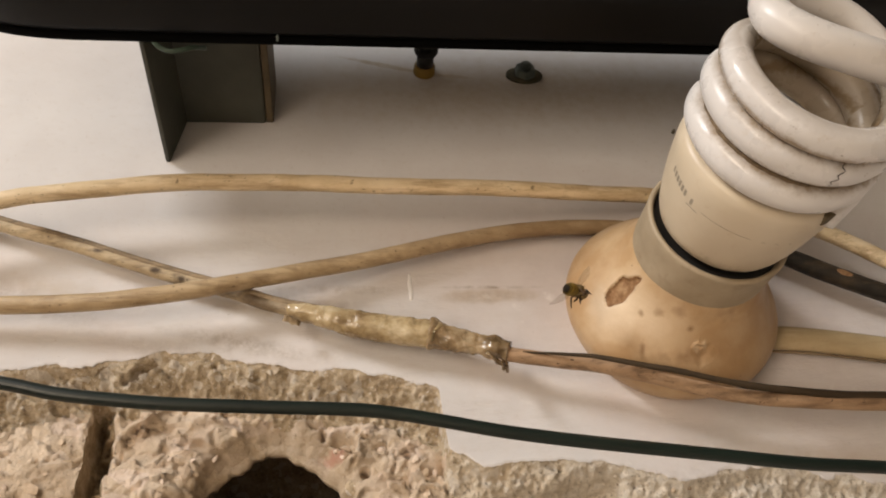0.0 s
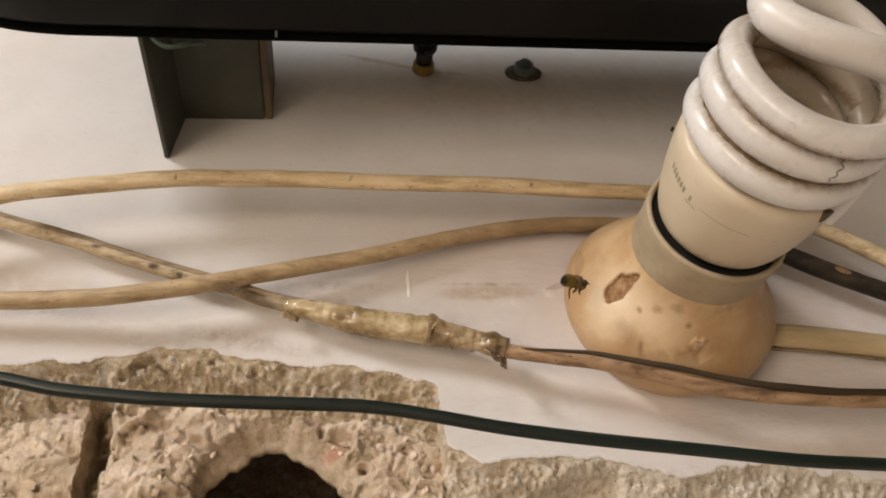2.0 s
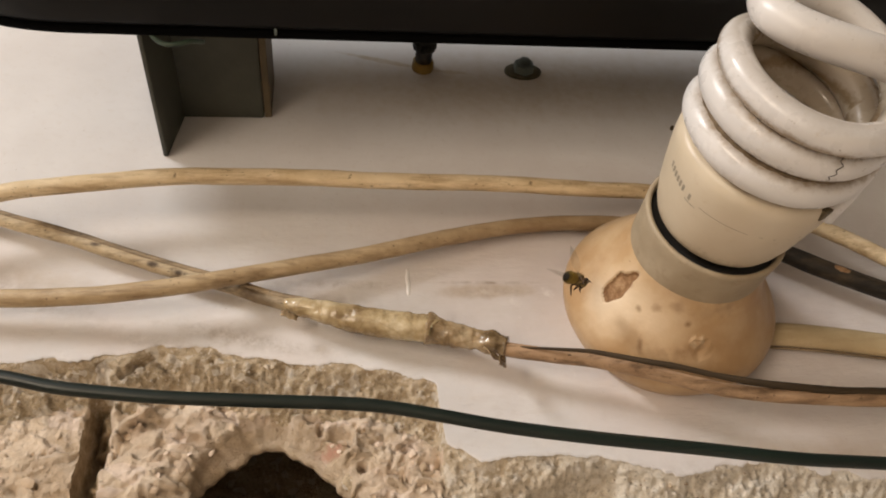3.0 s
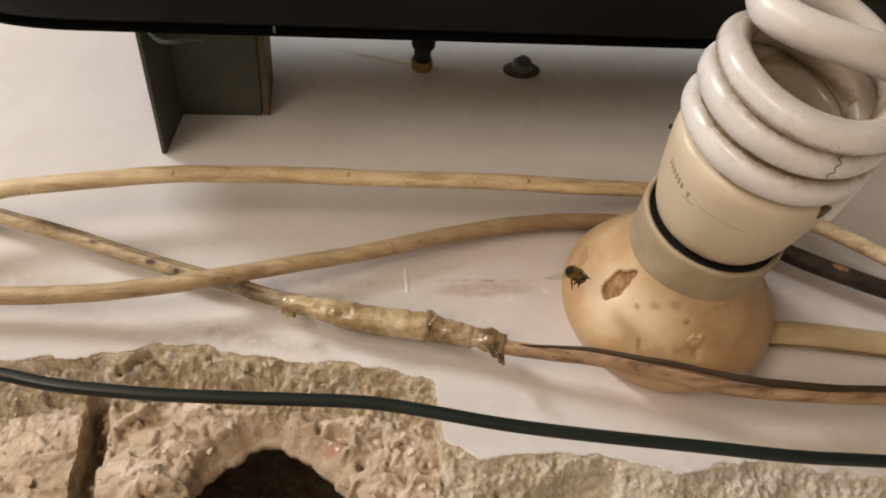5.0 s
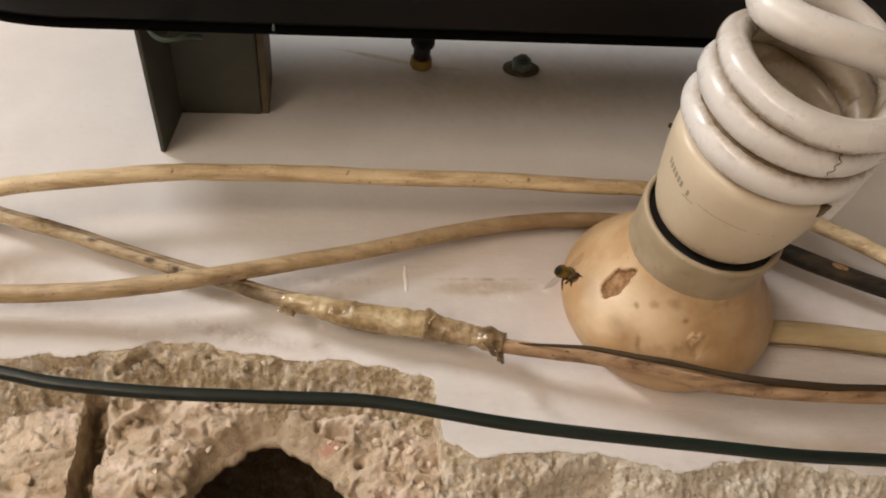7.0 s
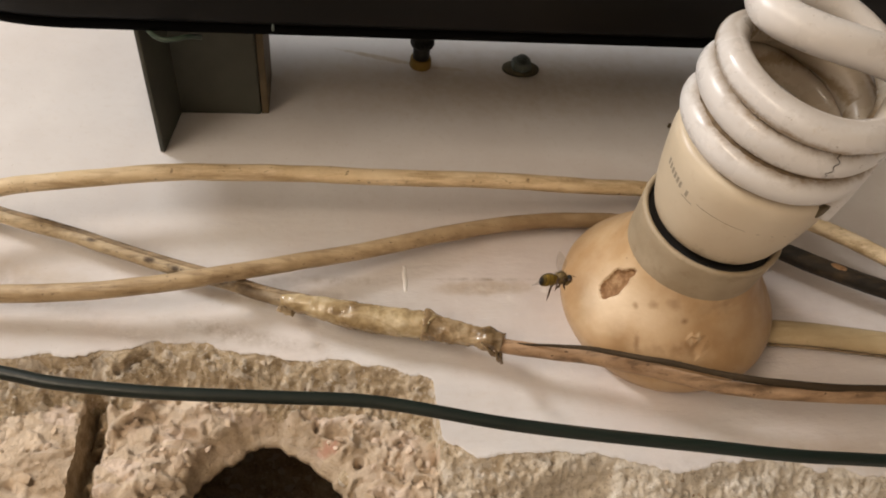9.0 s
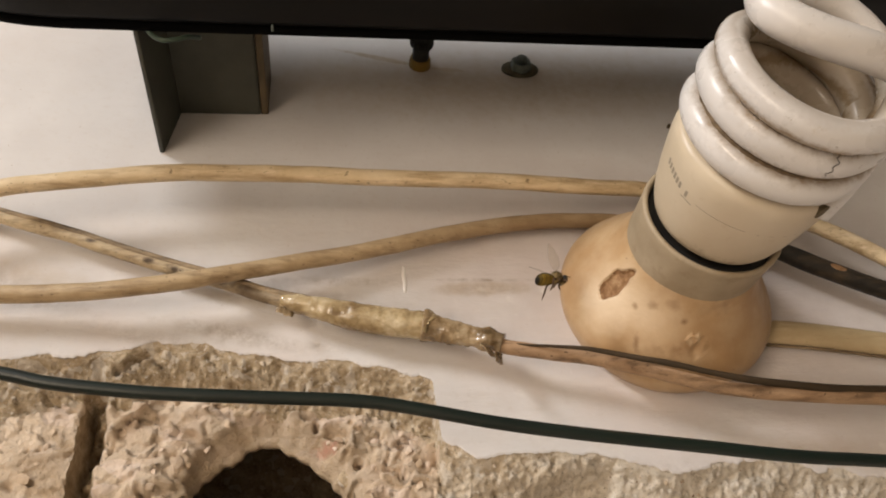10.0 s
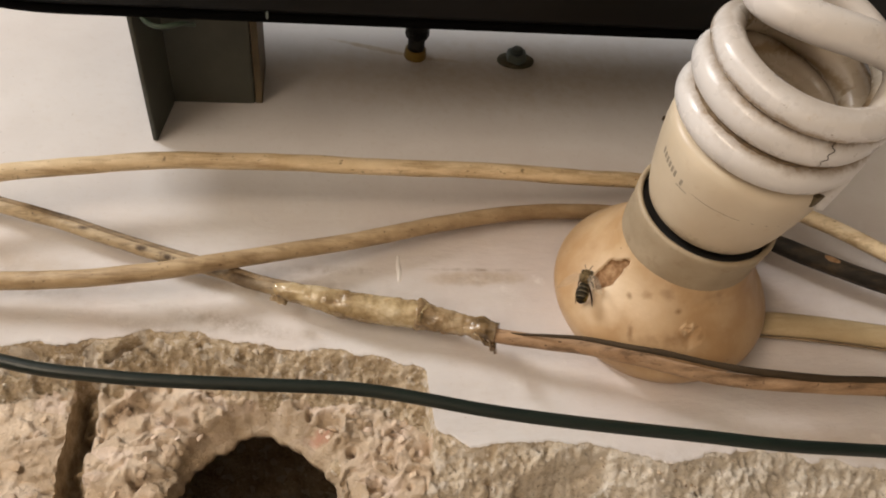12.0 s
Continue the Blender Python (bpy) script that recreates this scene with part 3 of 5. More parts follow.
def turned(profile, sides=96, at=(0, 0), close=False):
    """A form turned round an axis that stands out of the wall. profile: (height off the wall, radius) in millimetres."""
    v, f = [], []
    for h, r in profile:
        for k in range(sides):
            w = 2 * math.pi * k / sides
            v.append((at[0] + r * MM * math.cos(w), -h * MM, at[1] + r * MM * math.sin(w)))
    for i in range(len(profile) - 1):
        for k in range(sides):
            j = (k + 1) % sides
            f.append((i * sides + k, i * sides + j, (i + 1) * sides + j, (i + 1) * sides + k))
    if close:
        f.append(tuple(range(sides))[::-1])
        f.append(tuple((len(profile) - 1) * sides + k for k in range(sides)))
    return v, f


def bm_box(lo, hi, bevel=0.0, segments=2):
    bm = bmesh.new()
    bmesh.ops.create_cube(bm, size=1.0)
    for v in bm.verts:
        for i in range(3):
            v.co[i] = lo[i] + (v.co[i] + 0.5) * (hi[i] - lo[i])
    if bevel:
        bmesh.ops.bevel(bm, geom=bm.edges[:], offset=bevel, segments=segments, affect="EDGES", profile=0.5)
    return bm


def bm_ball(radii, at=(0, 0, 0), sub=3):
    bm = bmesh.new()
    bmesh.ops.create_icosphere(bm, subdivisions=sub, radius=1.0)
    for v in bm.verts:
        v.co = Vector([v.co[i] * radii[i] + at[i] for i in range(3)])
    return bm


def bm_cyl(r1, r2, depth, sides, m, bevel=0.0):
    bm = bmesh.new()
    bmesh.ops.create_cone(bm, cap_ends=True, segments=sides, radius1=r1, radius2=r2, depth=depth)
    if bevel:
        bmesh.ops.bevel(bm, geom=[e for e in bm.edges if len(e.link_faces) == 2], offset=bevel, segments=2, affect="EDGES", profile=0.5)
    bmesh.ops.transform(bm, matrix=m, verts=bm.verts)
    return bm


# ---- the wall: painted plaster, broken away along its lower edge ----
X0, X1, Z0, Z1 = -0.175, 0.165, -0.135, 0.30
BREAK = [(-175.0, -50.8), (-125.8, -43.8), (-117.0, -41.7), (-102.8, -41.7), (-92.1, -40.3),
         (-87.4, -38.5), (-84.6, -37.2), (-80.0, -38.1), (-71.7, -38.7), (-62.3, -42.1), (-53.3, -42.9), (-39.8, -45.0), (-26.9, -47.5), (-17.2, -50.2), (-12.6, -51.9), (-6.6, -52.5), (-6.1, -57.5), (-5.7, -68.9), (-5.0, -72.1), (-1.1, -73.7), (3.2, -76.6), (20.4, -75.9), (36.2, -77.1), (46.7, -80.5), (58.9, -83.2), (72.4, -82.2), (82.8, -81.0), (97.1, -83.4), (116.7, -88.6), (165.0, -97.0)]


def break_line(x):
    x = x + 0.0006 * fbm(x, x * 0 + 9, 300, 2, 13)
    z = np.interp(x, [p[0] * MM for p in BREAK], [p[1] * MM for p in BREAK])
    return z + 0.0011 * fbm(x, x * 0, 150, 3, 3) + 0.00025 * fbm(x, x * 0 + 5, 1000, 2, 8)


def break_soft(x):
    z = np.interp(x, [p[0] * MM for p in BREAK], [p[1] * MM for p in BREAK])
    return z + 0.0011 * fbm(x, x * 0, 170, 1, 3)


HOLE = (-0.0523, -0.0900)


def hole_wave(ang):
    return 0.0009 * fbm(np.cos(ang), np.sin(ang), 1.9, 3, 41, 0.5) + 0.0007 * fbm(np.cos(ang), np.sin(ang), 9, 3, 43, 0.6) + 0.0030 * np.clip(np.cos(ang - 1.57), 0, 1) ** 30


def wall_north():
    step = 0.0005
    xs = np.concatenate([np.arange(X0, X1, step), [X1]])
    zb = break_line(xs)
    jut = 0.0003 * fbm(xs, xs * 0 + 2, 900, 2, 5)
    v, f = [], []
    rows = 5
    for x, z, q in zip(xs, zb, jut):
        v += [(x, 0.0022, z + 0.0008 + q), (x, 0.0008, z + 0.0002 + q * 0.4), (x, 0.0002, z), (x, 0.0, z + 0.0006), (x, 0.0, Z1)]
    for i in range(len(xs) - 1):
        for k in range(rows - 1):
            a = i * rows + k
            f.append((a, a + rows, a + rows + 1, a + 1))
    big = [(-1.2, -1.6, X0, 2.0), (X1, -1.6, 2.6, 2.0), (X0, Z1, X1, 2.0), (X0, -1.6, X1, Z0)]
    for x0, z0, x1, z1 in big:
        n = len(v)
        v += [(x0, 0, z0), (x1, 0, z0), (x1, 0, z1), (x0, 0, z1)]
        f.append((n, n + 1, n + 2, n + 3))
    wall = part("wall_north", (v, f), PLASTER, smooth=False)
    tagged(wall, "white painted plaster wall with a broken lower edge", "wall", kind="structure")
    drip = [(-0.0119 + 0.0001 * math.sin(k * 0.9), 0.0006, -0.0105 - 0.0105 * k / 14) for k in range(15)]
    part("paint_drip", tube(drip, [0.0008 + 0.0002 * math.sin(k * 0.22) for k in range(15)], 10), PAINT, wall, "thin white drip of paint")
    core = part("wall_core", bm_box((-1.2, 0.075, -1.6), (2.6, 0.16, 2.0)), MORTAR, wall, smooth=False)

    # the rough masonry bared where the plaster has come off
    st = 0.00055
    gx, gz = np.arange(X0, X1 + st, st), np.arange(Z0, -0.034, st)
    X, Z = np.meshgrid(gx, gz, indexing="ij")
    low = break_line(X) - Z
    edge = 0.0125 + 0.002 * fbm(X, Z, 120, 3, 21)
    soft_low = break_soft(X) - Z
    t = np.clip(soft_low / edge, 0, 1)
    wx, wz = X + 0.0016 * fbm(X, Z, 200, 2, 4), Z + 0.0016 * fbm(X, Z, 200, 2, 6)
    lump_a = chunks(wx * 0.62, wz * 1.1, 115, 7)
    lump_b = chunks(wx * 0.6, wz * 1.1, 280, 11)
    lump_c = chunks(X, Z, 800, 15)
    depth = 0.0004 + 0.0075 * t ** 1.1
    rough = np.clip(soft_low / 0.003, 0, 1)
    face = np.clip((soft_low - edge) / 0.003, 0, 1)
    calm = (1 - 0.5 * face * (X < -0.1032)) * (0.5 + 0.5 * face)
    depth = depth + (0.0011 + 0.0006 * (1 - t)) * fbm(X * 0.7, Z * 1.25, 90, 5, 31, 0.5) * rough * (0.5 + 0.5 * calm)
    depth = depth - calm * ((0.0018 + 0.0010 * face) * (lump_a - 0.5) + (0.0020 - 0.0005 * face) * (lump_b - 0.5)) * rough - (0.0010 - 0.0008 * face) * (lump_c - 0.5) * rough
    # crevices between flakes, and small pits
    crack = np.clip(1 - np.abs(fbm(X, Z * 1.5, 85, 3, 77)) / 0.10, 0, 1)
    depth = depth + (0.0020 - 0.0003 * face) * crack * rough * calm * np.clip(0.4 + 1.5 * value_noise(X, Z, 70, 78), 0, 1)
    pits = np.clip(fbm(X, Z, 330, 2, 61) - 0.84 + 0.12 * face, 0, 1)
    depth = depth + 0.006 * pits * rough
    depth = depth + 0.005 * np.clip(1.6 - np.hypot(X + 0.0275, Z + 0.0741) / 0.0011, 0, 1)
    # a slanting crevice in the mortar
    along = np.clip(((X + 0.0945) * 0.0075 + (Z + 0.0457) * 0.0055) / (0.0075 ** 2 + 0.0055 ** 2), 0, 1)
    far = np.hypot(X + 0.0945 - 0.0075 * along, Z + 0.0457 - 0.0055 * along + 0.0006 * np.sin(along * 9))
    depth = depth + 0.0040 * np.clip(1.5 - far / 0.0008, 0, 1)
    # upright joint between the two bricks: the side of one, then a slot with crumbs in it
    COLUMN = gx[np.argmin(np.abs(gx + 0.1033))]
    joint = np.interp(Z, [-0.135, -0.077, -0.0655, -0.052, -0.04], [-0.1030, -0.1030, -0.1034, -0.1036, -0.1036]) + 0.0006 * fbm(Z, Z * 0, 160, 3, 17)
    into = np.clip((low - 0.0075) / 0.003, 0, 1)
    u = X - COLUMN
    side = np.clip(u / 0.0008, 0, 1)
    fill = np.clip((u - 0.0034 - 0.0012 * fbm(X, Z, 180, 3, 19)) / 0.0042, 0, 1) ** 0.8
    crumbs = np.clip(value_noise(X, Z, 230, 71) + 0.5 * value_noise(X, Z, 520, 72), 0, 1) * np.clip((u - 0.0012) / 0.001, 0, 1)
    depth = depth + into * np.where((u > 0) & (u < 0.012), side * (1 - fill) * (0.0125 - 0.0060 * crumbs), 0)
    # arched hole of the hollow brick: a smooth hollow above it, and a broken lip
    ang = np.arctan2(Z - HOLE[1], X - HOLE[0])
    rad = np.hypot(X - HOLE[0], Z - HOLE[1]) - hole_wave(ang)
    outer = 0.0237 + 0.0072 * np.clip((np.sin(ang) - 0.35) / 0.5, 0, 1)
    shell = np.clip((outer - rad + 0.0016 * fbm(X, Z, 90, 3, 51)) / 0.0022, 0, 1)
    depth = depth * (1 - 0.78 * shell) + 0.0066 * shell + 0.0062 * shell * np.clip((outer - rad) / 0.008, 0, 1) ** 0.8
    # hollow in the lower mortar
    h2 = np.hypot((X - 0.0298) / 0.013, (Z + 0.0871 - 0.25 * (X - 0.0298)) / 0.0055) + 0.25 * fbm(X, Z, 150, 3, 91)
    depth = depth + 0.009 * np.clip(1.2 - h2, 0, 1) ** 0.6
    # coarser lumps and pocks in the grey mortar
    grey = np.clip((X + 0.004) / 0.012, 0, 1) * np.clip(soft_low / 0.004, 0, 1)
    depth = depth + grey * (0.0014 * fbm(X, Z * 1.2, 130, 2, 95) + 0.005 * np.clip(fbm(X, Z, 210, 2, 97) - 0.55, 0, 1))
    depth = np.maximum(depth, 0.0003)
    nz = len(gz)
    bent = X + (joint - COLUMN) * np.exp(-((X - COLUMN) / 0.006) ** 2)
    V = np.stack([bent, depth, Z], -1).reshape(-1, 3)
    I, J = np.meshgrid(np.arange(len(gx) - 1), np.arange(nz - 1), indexing="ij")
    q = (I * nz + J).ravel()
    Q = np.stack([q, q + nz, q + nz + 1, q + 1], -1)
    mid = V[Q].mean(1)
    lowm = low.reshape(-1)[Q].mean(1)
    um = u.reshape(-1)[Q].mean(1)
    seam = -0.0085 - 0.0045 * fbm(X, Z, 110, 4, 83)
    is_brick = (face.reshape(-1)[Q].mean(1) > 0.4) & (mid[:, 0] < seam.reshape(-1)[Q].mean(1))
    # the side face and slot of the joint take a browner colour
    dirty = is_brick & (um > 0.0) & (um < 0.0062)
    is_brick &= ~dirty
    seen = (lowm > -0.004) & (rad.reshape(-1)[Q].min(1) > 0.0229)
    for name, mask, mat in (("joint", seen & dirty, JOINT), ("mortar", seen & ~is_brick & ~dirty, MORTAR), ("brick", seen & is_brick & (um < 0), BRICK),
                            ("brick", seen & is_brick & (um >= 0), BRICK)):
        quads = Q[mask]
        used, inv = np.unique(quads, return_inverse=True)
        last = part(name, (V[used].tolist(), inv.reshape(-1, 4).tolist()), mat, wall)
    # single grains and flakes of aggregate, bedded in the broken faces
    rng = random.Random(12)
    def bed(count, x0, x1, z0, size, flat, want_brick):
        v, f = [], []
        ball = bmesh.new()
        bmesh.ops.create_icosphere(ball, subdivisions=1, radius=1.0)
        base = [q.co.copy() for q in ball.verts]
        tris = [[q.index for q in t.verts] for t in ball.faces]
        ball.free()
        while len(f) < count * len(tris):
            x, z = rng.uniform(x0, x1), rng.uniform(z0, -0.042)
            i, j = int((x - X0) / st), int((z - Z0) / st)
            if i >= len(gx) or j >= nz or soft_low[i, j] < 0.0015 or rad[i, j] < 0.026 or abs(u[i, j] - 0.003) < 0.006:
                continue
            if (face[i, j] > 0.4 and x < seam[i, j]) != want_brick:
                continue
            r = size * MM * rng.uniform(0.5, 1.0) * (1.6 if rng.random() < 0.12 else 1.0)
            turn = Euler((rng.uniform(-0.5, 0.5), rng.uniform(-3, 3), rng.uniform(-0.5, 0.5))).to_matrix()
            n = len(v)
            for q in base:
                p = Vector((q.x * rng.uniform(0.8, 1.3), q.y * flat, q.z * rng.uniform(0.55, 0.95))) * (r * rng.uniform(0.75, 1.15))
                p = turn @ p
                v.append((x + p.x, float(depth[i, j]) + p.y - 0.10 * r, z + p.z))
            f += [tuple(n + k for k in t) for t in tris]
        return v, f
    tagged(part("grit", bed(420, -0.17, 0.16, -0.125, 0.7, 0.6, False), GRIT, wall, "loose pale and brown grains in mortar", smooth=False), kind="stuff")
    tagged(part("brick_flakes", bed(210, -0.165, -0.008, -0.125, 1.6, 0.28, True), FLAKES, wall, "flaked chips on the broken brick", smooth=False), kind="stuff")
    ring, faces, n = [], [], 160
    for k in range(n):
        a = 2 * math.pi * k / n - math.pi
        r = 0.0224 + float(hole_wave(np.array([a]))[0])
        for dr, y in ((0.0026, 0.0126), (0.0004, 0.0132), (0.0, 0.0142), (0.0006, 0.0165), (0.0030, 0.0200), (0.0075, 0.0240)):
            if dr > 0.0015:
                y = 0.0082 + 0.0048 * min(1, max(0, (math.sin(a) - 0.35) / 0.5))
            ring.append((HOLE[0] + (r + dr) * math.cos(a), y + 0.0006 * noise.noise((math.cos(a) * 5, math.sin(a) * 5, dr * 300)), HOLE[1] + (r + dr) * math.sin(a)))
    for k in range(n):
        for q in range(5):
            a, b = k * 6 + q, (k + 1) % n * 6 + q
            faces.append((a, b, b + 1, a + 1))
    part("hole_lip", (ring, faces), BRICK, last, "broken lip of a hole")
    part("pebble", bm_ball((0.0034, 0.0016, 0.0030), (-0.0300, 0.0100, -0.0772), 3), MORTAR, last, "small grey pebble")


wall_north()


def plain_room():
    """The rest of the room, unseen, closed round the camera; window and door are added in the west wall."""
    t = 0.1
    def slab(name, lo, hi, mat, label, cat="wall"):
        tagged(part(name, bm_box(lo, hi), mat, smooth=False), label, cat, kind="structure")
    slab("floor", (-1.2, -1.8, -1.6), (2.6, 0, -1.5), FLOOR, "plain pale floor of the room", "floor")
    slab("ceiling", (-1.2, -1.8, 2.0), (2.6, 0.16, 2.1), ROOM, "plain pale ceiling of the room", "ceiling")
    slab("wall_east", (2.6, -1.8, -1.6), (2.7, 0.16, 2.1), ROOM, "plain pale wall of the room")
    def pierced(name, lo, hi, y0, y1, z0, z1, opening):
        """A wall in four pieces round an opening, with its frame in it."""
        what = "a window" if opening.startswith("window") else "an added unseen doorway"
        def box(a0, a1, b0, b1, place):
            slab(name, (lo[0], a0, b0), (hi[0], a1, b1), ROOM, "plain pale wall " + place + " " + what)
        box(lo[1], y0, lo[2], hi[2], "beside")
        box(y1, hi[1], lo[2], hi[2], "beside")
        box(y0, y1, lo[2], z0, "under")
        box(y0, y1, z1, hi[2], "over")
        frame_of = thing(opening, "open " + opening[:-2] + " with a white painted frame, added out of view", opening[:-2], kind="structure")
        for a0, a1, b0, b1 in ((y0, y0 + 0.03, z0, z1), (y1 - 0.03, y1, z0, z1), (y0 + 0.03, y1 - 0.03, z0, z0 + 0.03), (y0 + 0.03, y1 - 0.03, z1 - 0.03, z1)):
            part(opening[:-2] + "_frame", bm_box((lo[0], a0, b0), (lo[0] + 0.03, a1, b1), 0.004), FRAME, frame_of, smooth=False)
    pierced("wall_west", (-1.3, -1.8, 0.5), (-1.2, 0.16, 2.1), -1.24, -0.76, 0.53, 1.07, "window_1")
    # doorway made up round the low fill lamp
    pierced("wall_west", (-1.3, -1.8, -1.6), (-1.2, 0.16, 0.5), -1.78, -1.20, -1.45, 0.40, "door_1")
    slab("wall_south", (-1.3, -1.9, -1.6), (2.7, -1.8, 2.1), ROOM, "plain pale wall of the room")


plain_room()


# ---- the black housing over the wall, on its bracket ----
def slab_outline(x0, x1, z0, z1, rx, rz, n=24):
    """A rectangle in the plane of the wall with wide rounded lower corners."""
    pts = []
    for cx, cz, qx, qz, a0 in ((x1 - rx, z0 + rz, rx, rz, -90), (x1 - 0.02, z1 - 0.02, 0.02, 0.02, 0), (x0 + 0.02, z1 - 0.02, 0.02, 0.02, 90), (x0 + rx, z0 + rz, rx, rz, 180)):
        for k in range(n + 1):
            a = radians(a0 + 90 * k / n)
            pts.append((cx + qx * math.cos(a), cz + qz * math.sin(a)))
    return pts


def lofted(outlines):
    """Join outlines, each (y, points, inset), into one closed skin."""
    v, f = [], []
    n = len(outlines[0][1])
    for y, pts, inset in outlines:
        cx, cz = sum(p[0] for p in pts) / n, sum(p[1] for p in pts) / n
        for i, (x, z) in enumerate(pts):
            a, b = pts[i - 1], pts[(i + 1) % n]
            t = Vector((b[0] - a[0], b[1] - a[1])).normalized()
            v.append((x - t.y * inset, y, z + t.x * inset))
    for i in range(len(outlines) - 1):
        for k in range(n):
            j = (k + 1) % n
            f.append((i * n + k, i * n + j, (i + 1) * n + j, (i + 1) * n + k))
    f.append(tuple(range(n)))
    f.append(tuple((len(outlines) - 1) * n + k for k in range(n))[::-1])
    return v, f


def housing():
    ob = thing("wall_housing", "low black plastic housing with rounded ends, hung on a bracket", "housing", (0.06, -0.05, 0.0394))
    pts = slab_outline(-0.200, 0.30, 0.0, 0.100, 0.030, 0.0082)
    part("back_cover", lofted([(0.000, pts, 0.0015), (-0.0008, pts, 0.0004), (-0.0016, pts, 0.0), (-0.0030, pts, 0.0), (-0.0036, pts, 0.0008)]), BLACKRIM, ob,
         "glossy black rear rim")
    part("front_shell", lofted([(-0.0034, pts, 0.0016), (-0.0040, pts, 0.0006), (-0.006, pts, 0.0), (-0.019, pts, -0.001), (-0.024, pts, -0.0005), (-0.026, pts, 0.002)]), BLACK, ob,
         "matt black front shell")
    part("clip", bm_box((-0.1126, -0.0046, -0.0006), (-0.1118, -0.0026, 0.001), 0.0002), ZINC, ob, "tiny grey clip in the seam")


housing()


def bracket():
    ob = thing("wall_bracket", "grey painted steel wall bracket under the housing", "bracket", (-0.075, 0, 0.062))
    part("beam", bm_box((-0.0145, -0.052, 0.0), (0.0145, 0.0, 0.024), 0.0008), STEEL, ob, smooth=False)
    bm = bm_box((-0.0008, -0.052, -0.0212), (0.0008, 0.0, 0.024), 0.0003, 1)
    bmesh.ops.transform(bm, matrix=Matrix.Translation((-0.0148, 0, 0)) @ pose(0, 0, 0, 0, 9, 0), verts=bm.verts)
    part("flange", bm, STEEL, ob, smooth=False)
    part("side_plate", bm_box((0.0147, -0.052, 0.0005), (0.0172, 0.0, 0.024), 0.0003, 1), RUSTY, ob, "rusty brown side plate", smooth=False)


bracket()


# ---- fixings in the wall ----
def fixings():
    plug = thing("wall_plug", "yellow plastic wall plug with a black screw", "wall plug", (0.001, 0, 0.0945))
    part("plug", bm_cyl(0.0046, 0.0042, 0.0042, 20, pose(0, -0.0021, 0, 90), 0.0006), BRASS, plug)
    part("shank", bm_cyl(0.0034, 0.0034, 0.008, 16, pose(0, -0.007, 0, 90)), DARKGAP, plug, "black screw shank")
    part("screw_head", bm_cyl(0.0050, 0.0044, 0.006, 20, pose(0, -0.0125, 0, 90), 0.0016), DARKGAP, plug, "black rounded screw head")
    bolt = thing("anchor_bolt", "dull zinc anchor bolt with an oval washer", "bolt", (0.0425, 0, 0.0935))
    v, f = turned([(0, 6.4), (0.9, 6.4), (1.3, 5.9), (1.3, 2.0)], 40, close=True)
    part("washer", ([(x * 1.2, y, z * 0.8) for x, y, z in v], f), WASHER, bolt, "dull brown flat washer")
    part("nut", bm_cyl(0.0047, 0.0042, 0.0036, 6, pose(0, -0.0030, 0, 90), 0.0006), ZINC, bolt, smooth=False)
    part("stud", bm_cyl(0.0026, 0.0022, 0.0030, 18, pose(0, -0.0052, 0, 90), 0.0008), ZINC, bolt)
    nail = thing("nail", "small dark nail in the wall", "nail", (0.0972, 0, 0.0592))
    part("nail_head", bm_cyl(0.0007, 0.0006, 0.0010, 12, pose(0, -0.0012, 0, 90), 0.0002), RUSTY, nail)
    part("nail_shank", bm_cyl(0.0007, 0.0007, 0.0016, 8, pose(0, 0.0003, 0, 90)), RUSTY, nail)


fixings()


# ---- the lamp holder and its lamp ----
AX, AZ = 0.06735, -0.02719
LEAN = (0.0468, -0.0758)  # the lamp hangs a little down and to its side
LAMP = Matrix.Translation((AX, 0, AZ)) @ Vector((0, -1, 0)).rotation_difference(Vector((LEAN[0], -1, LEAN[1]))).to_matrix().to_4x4()


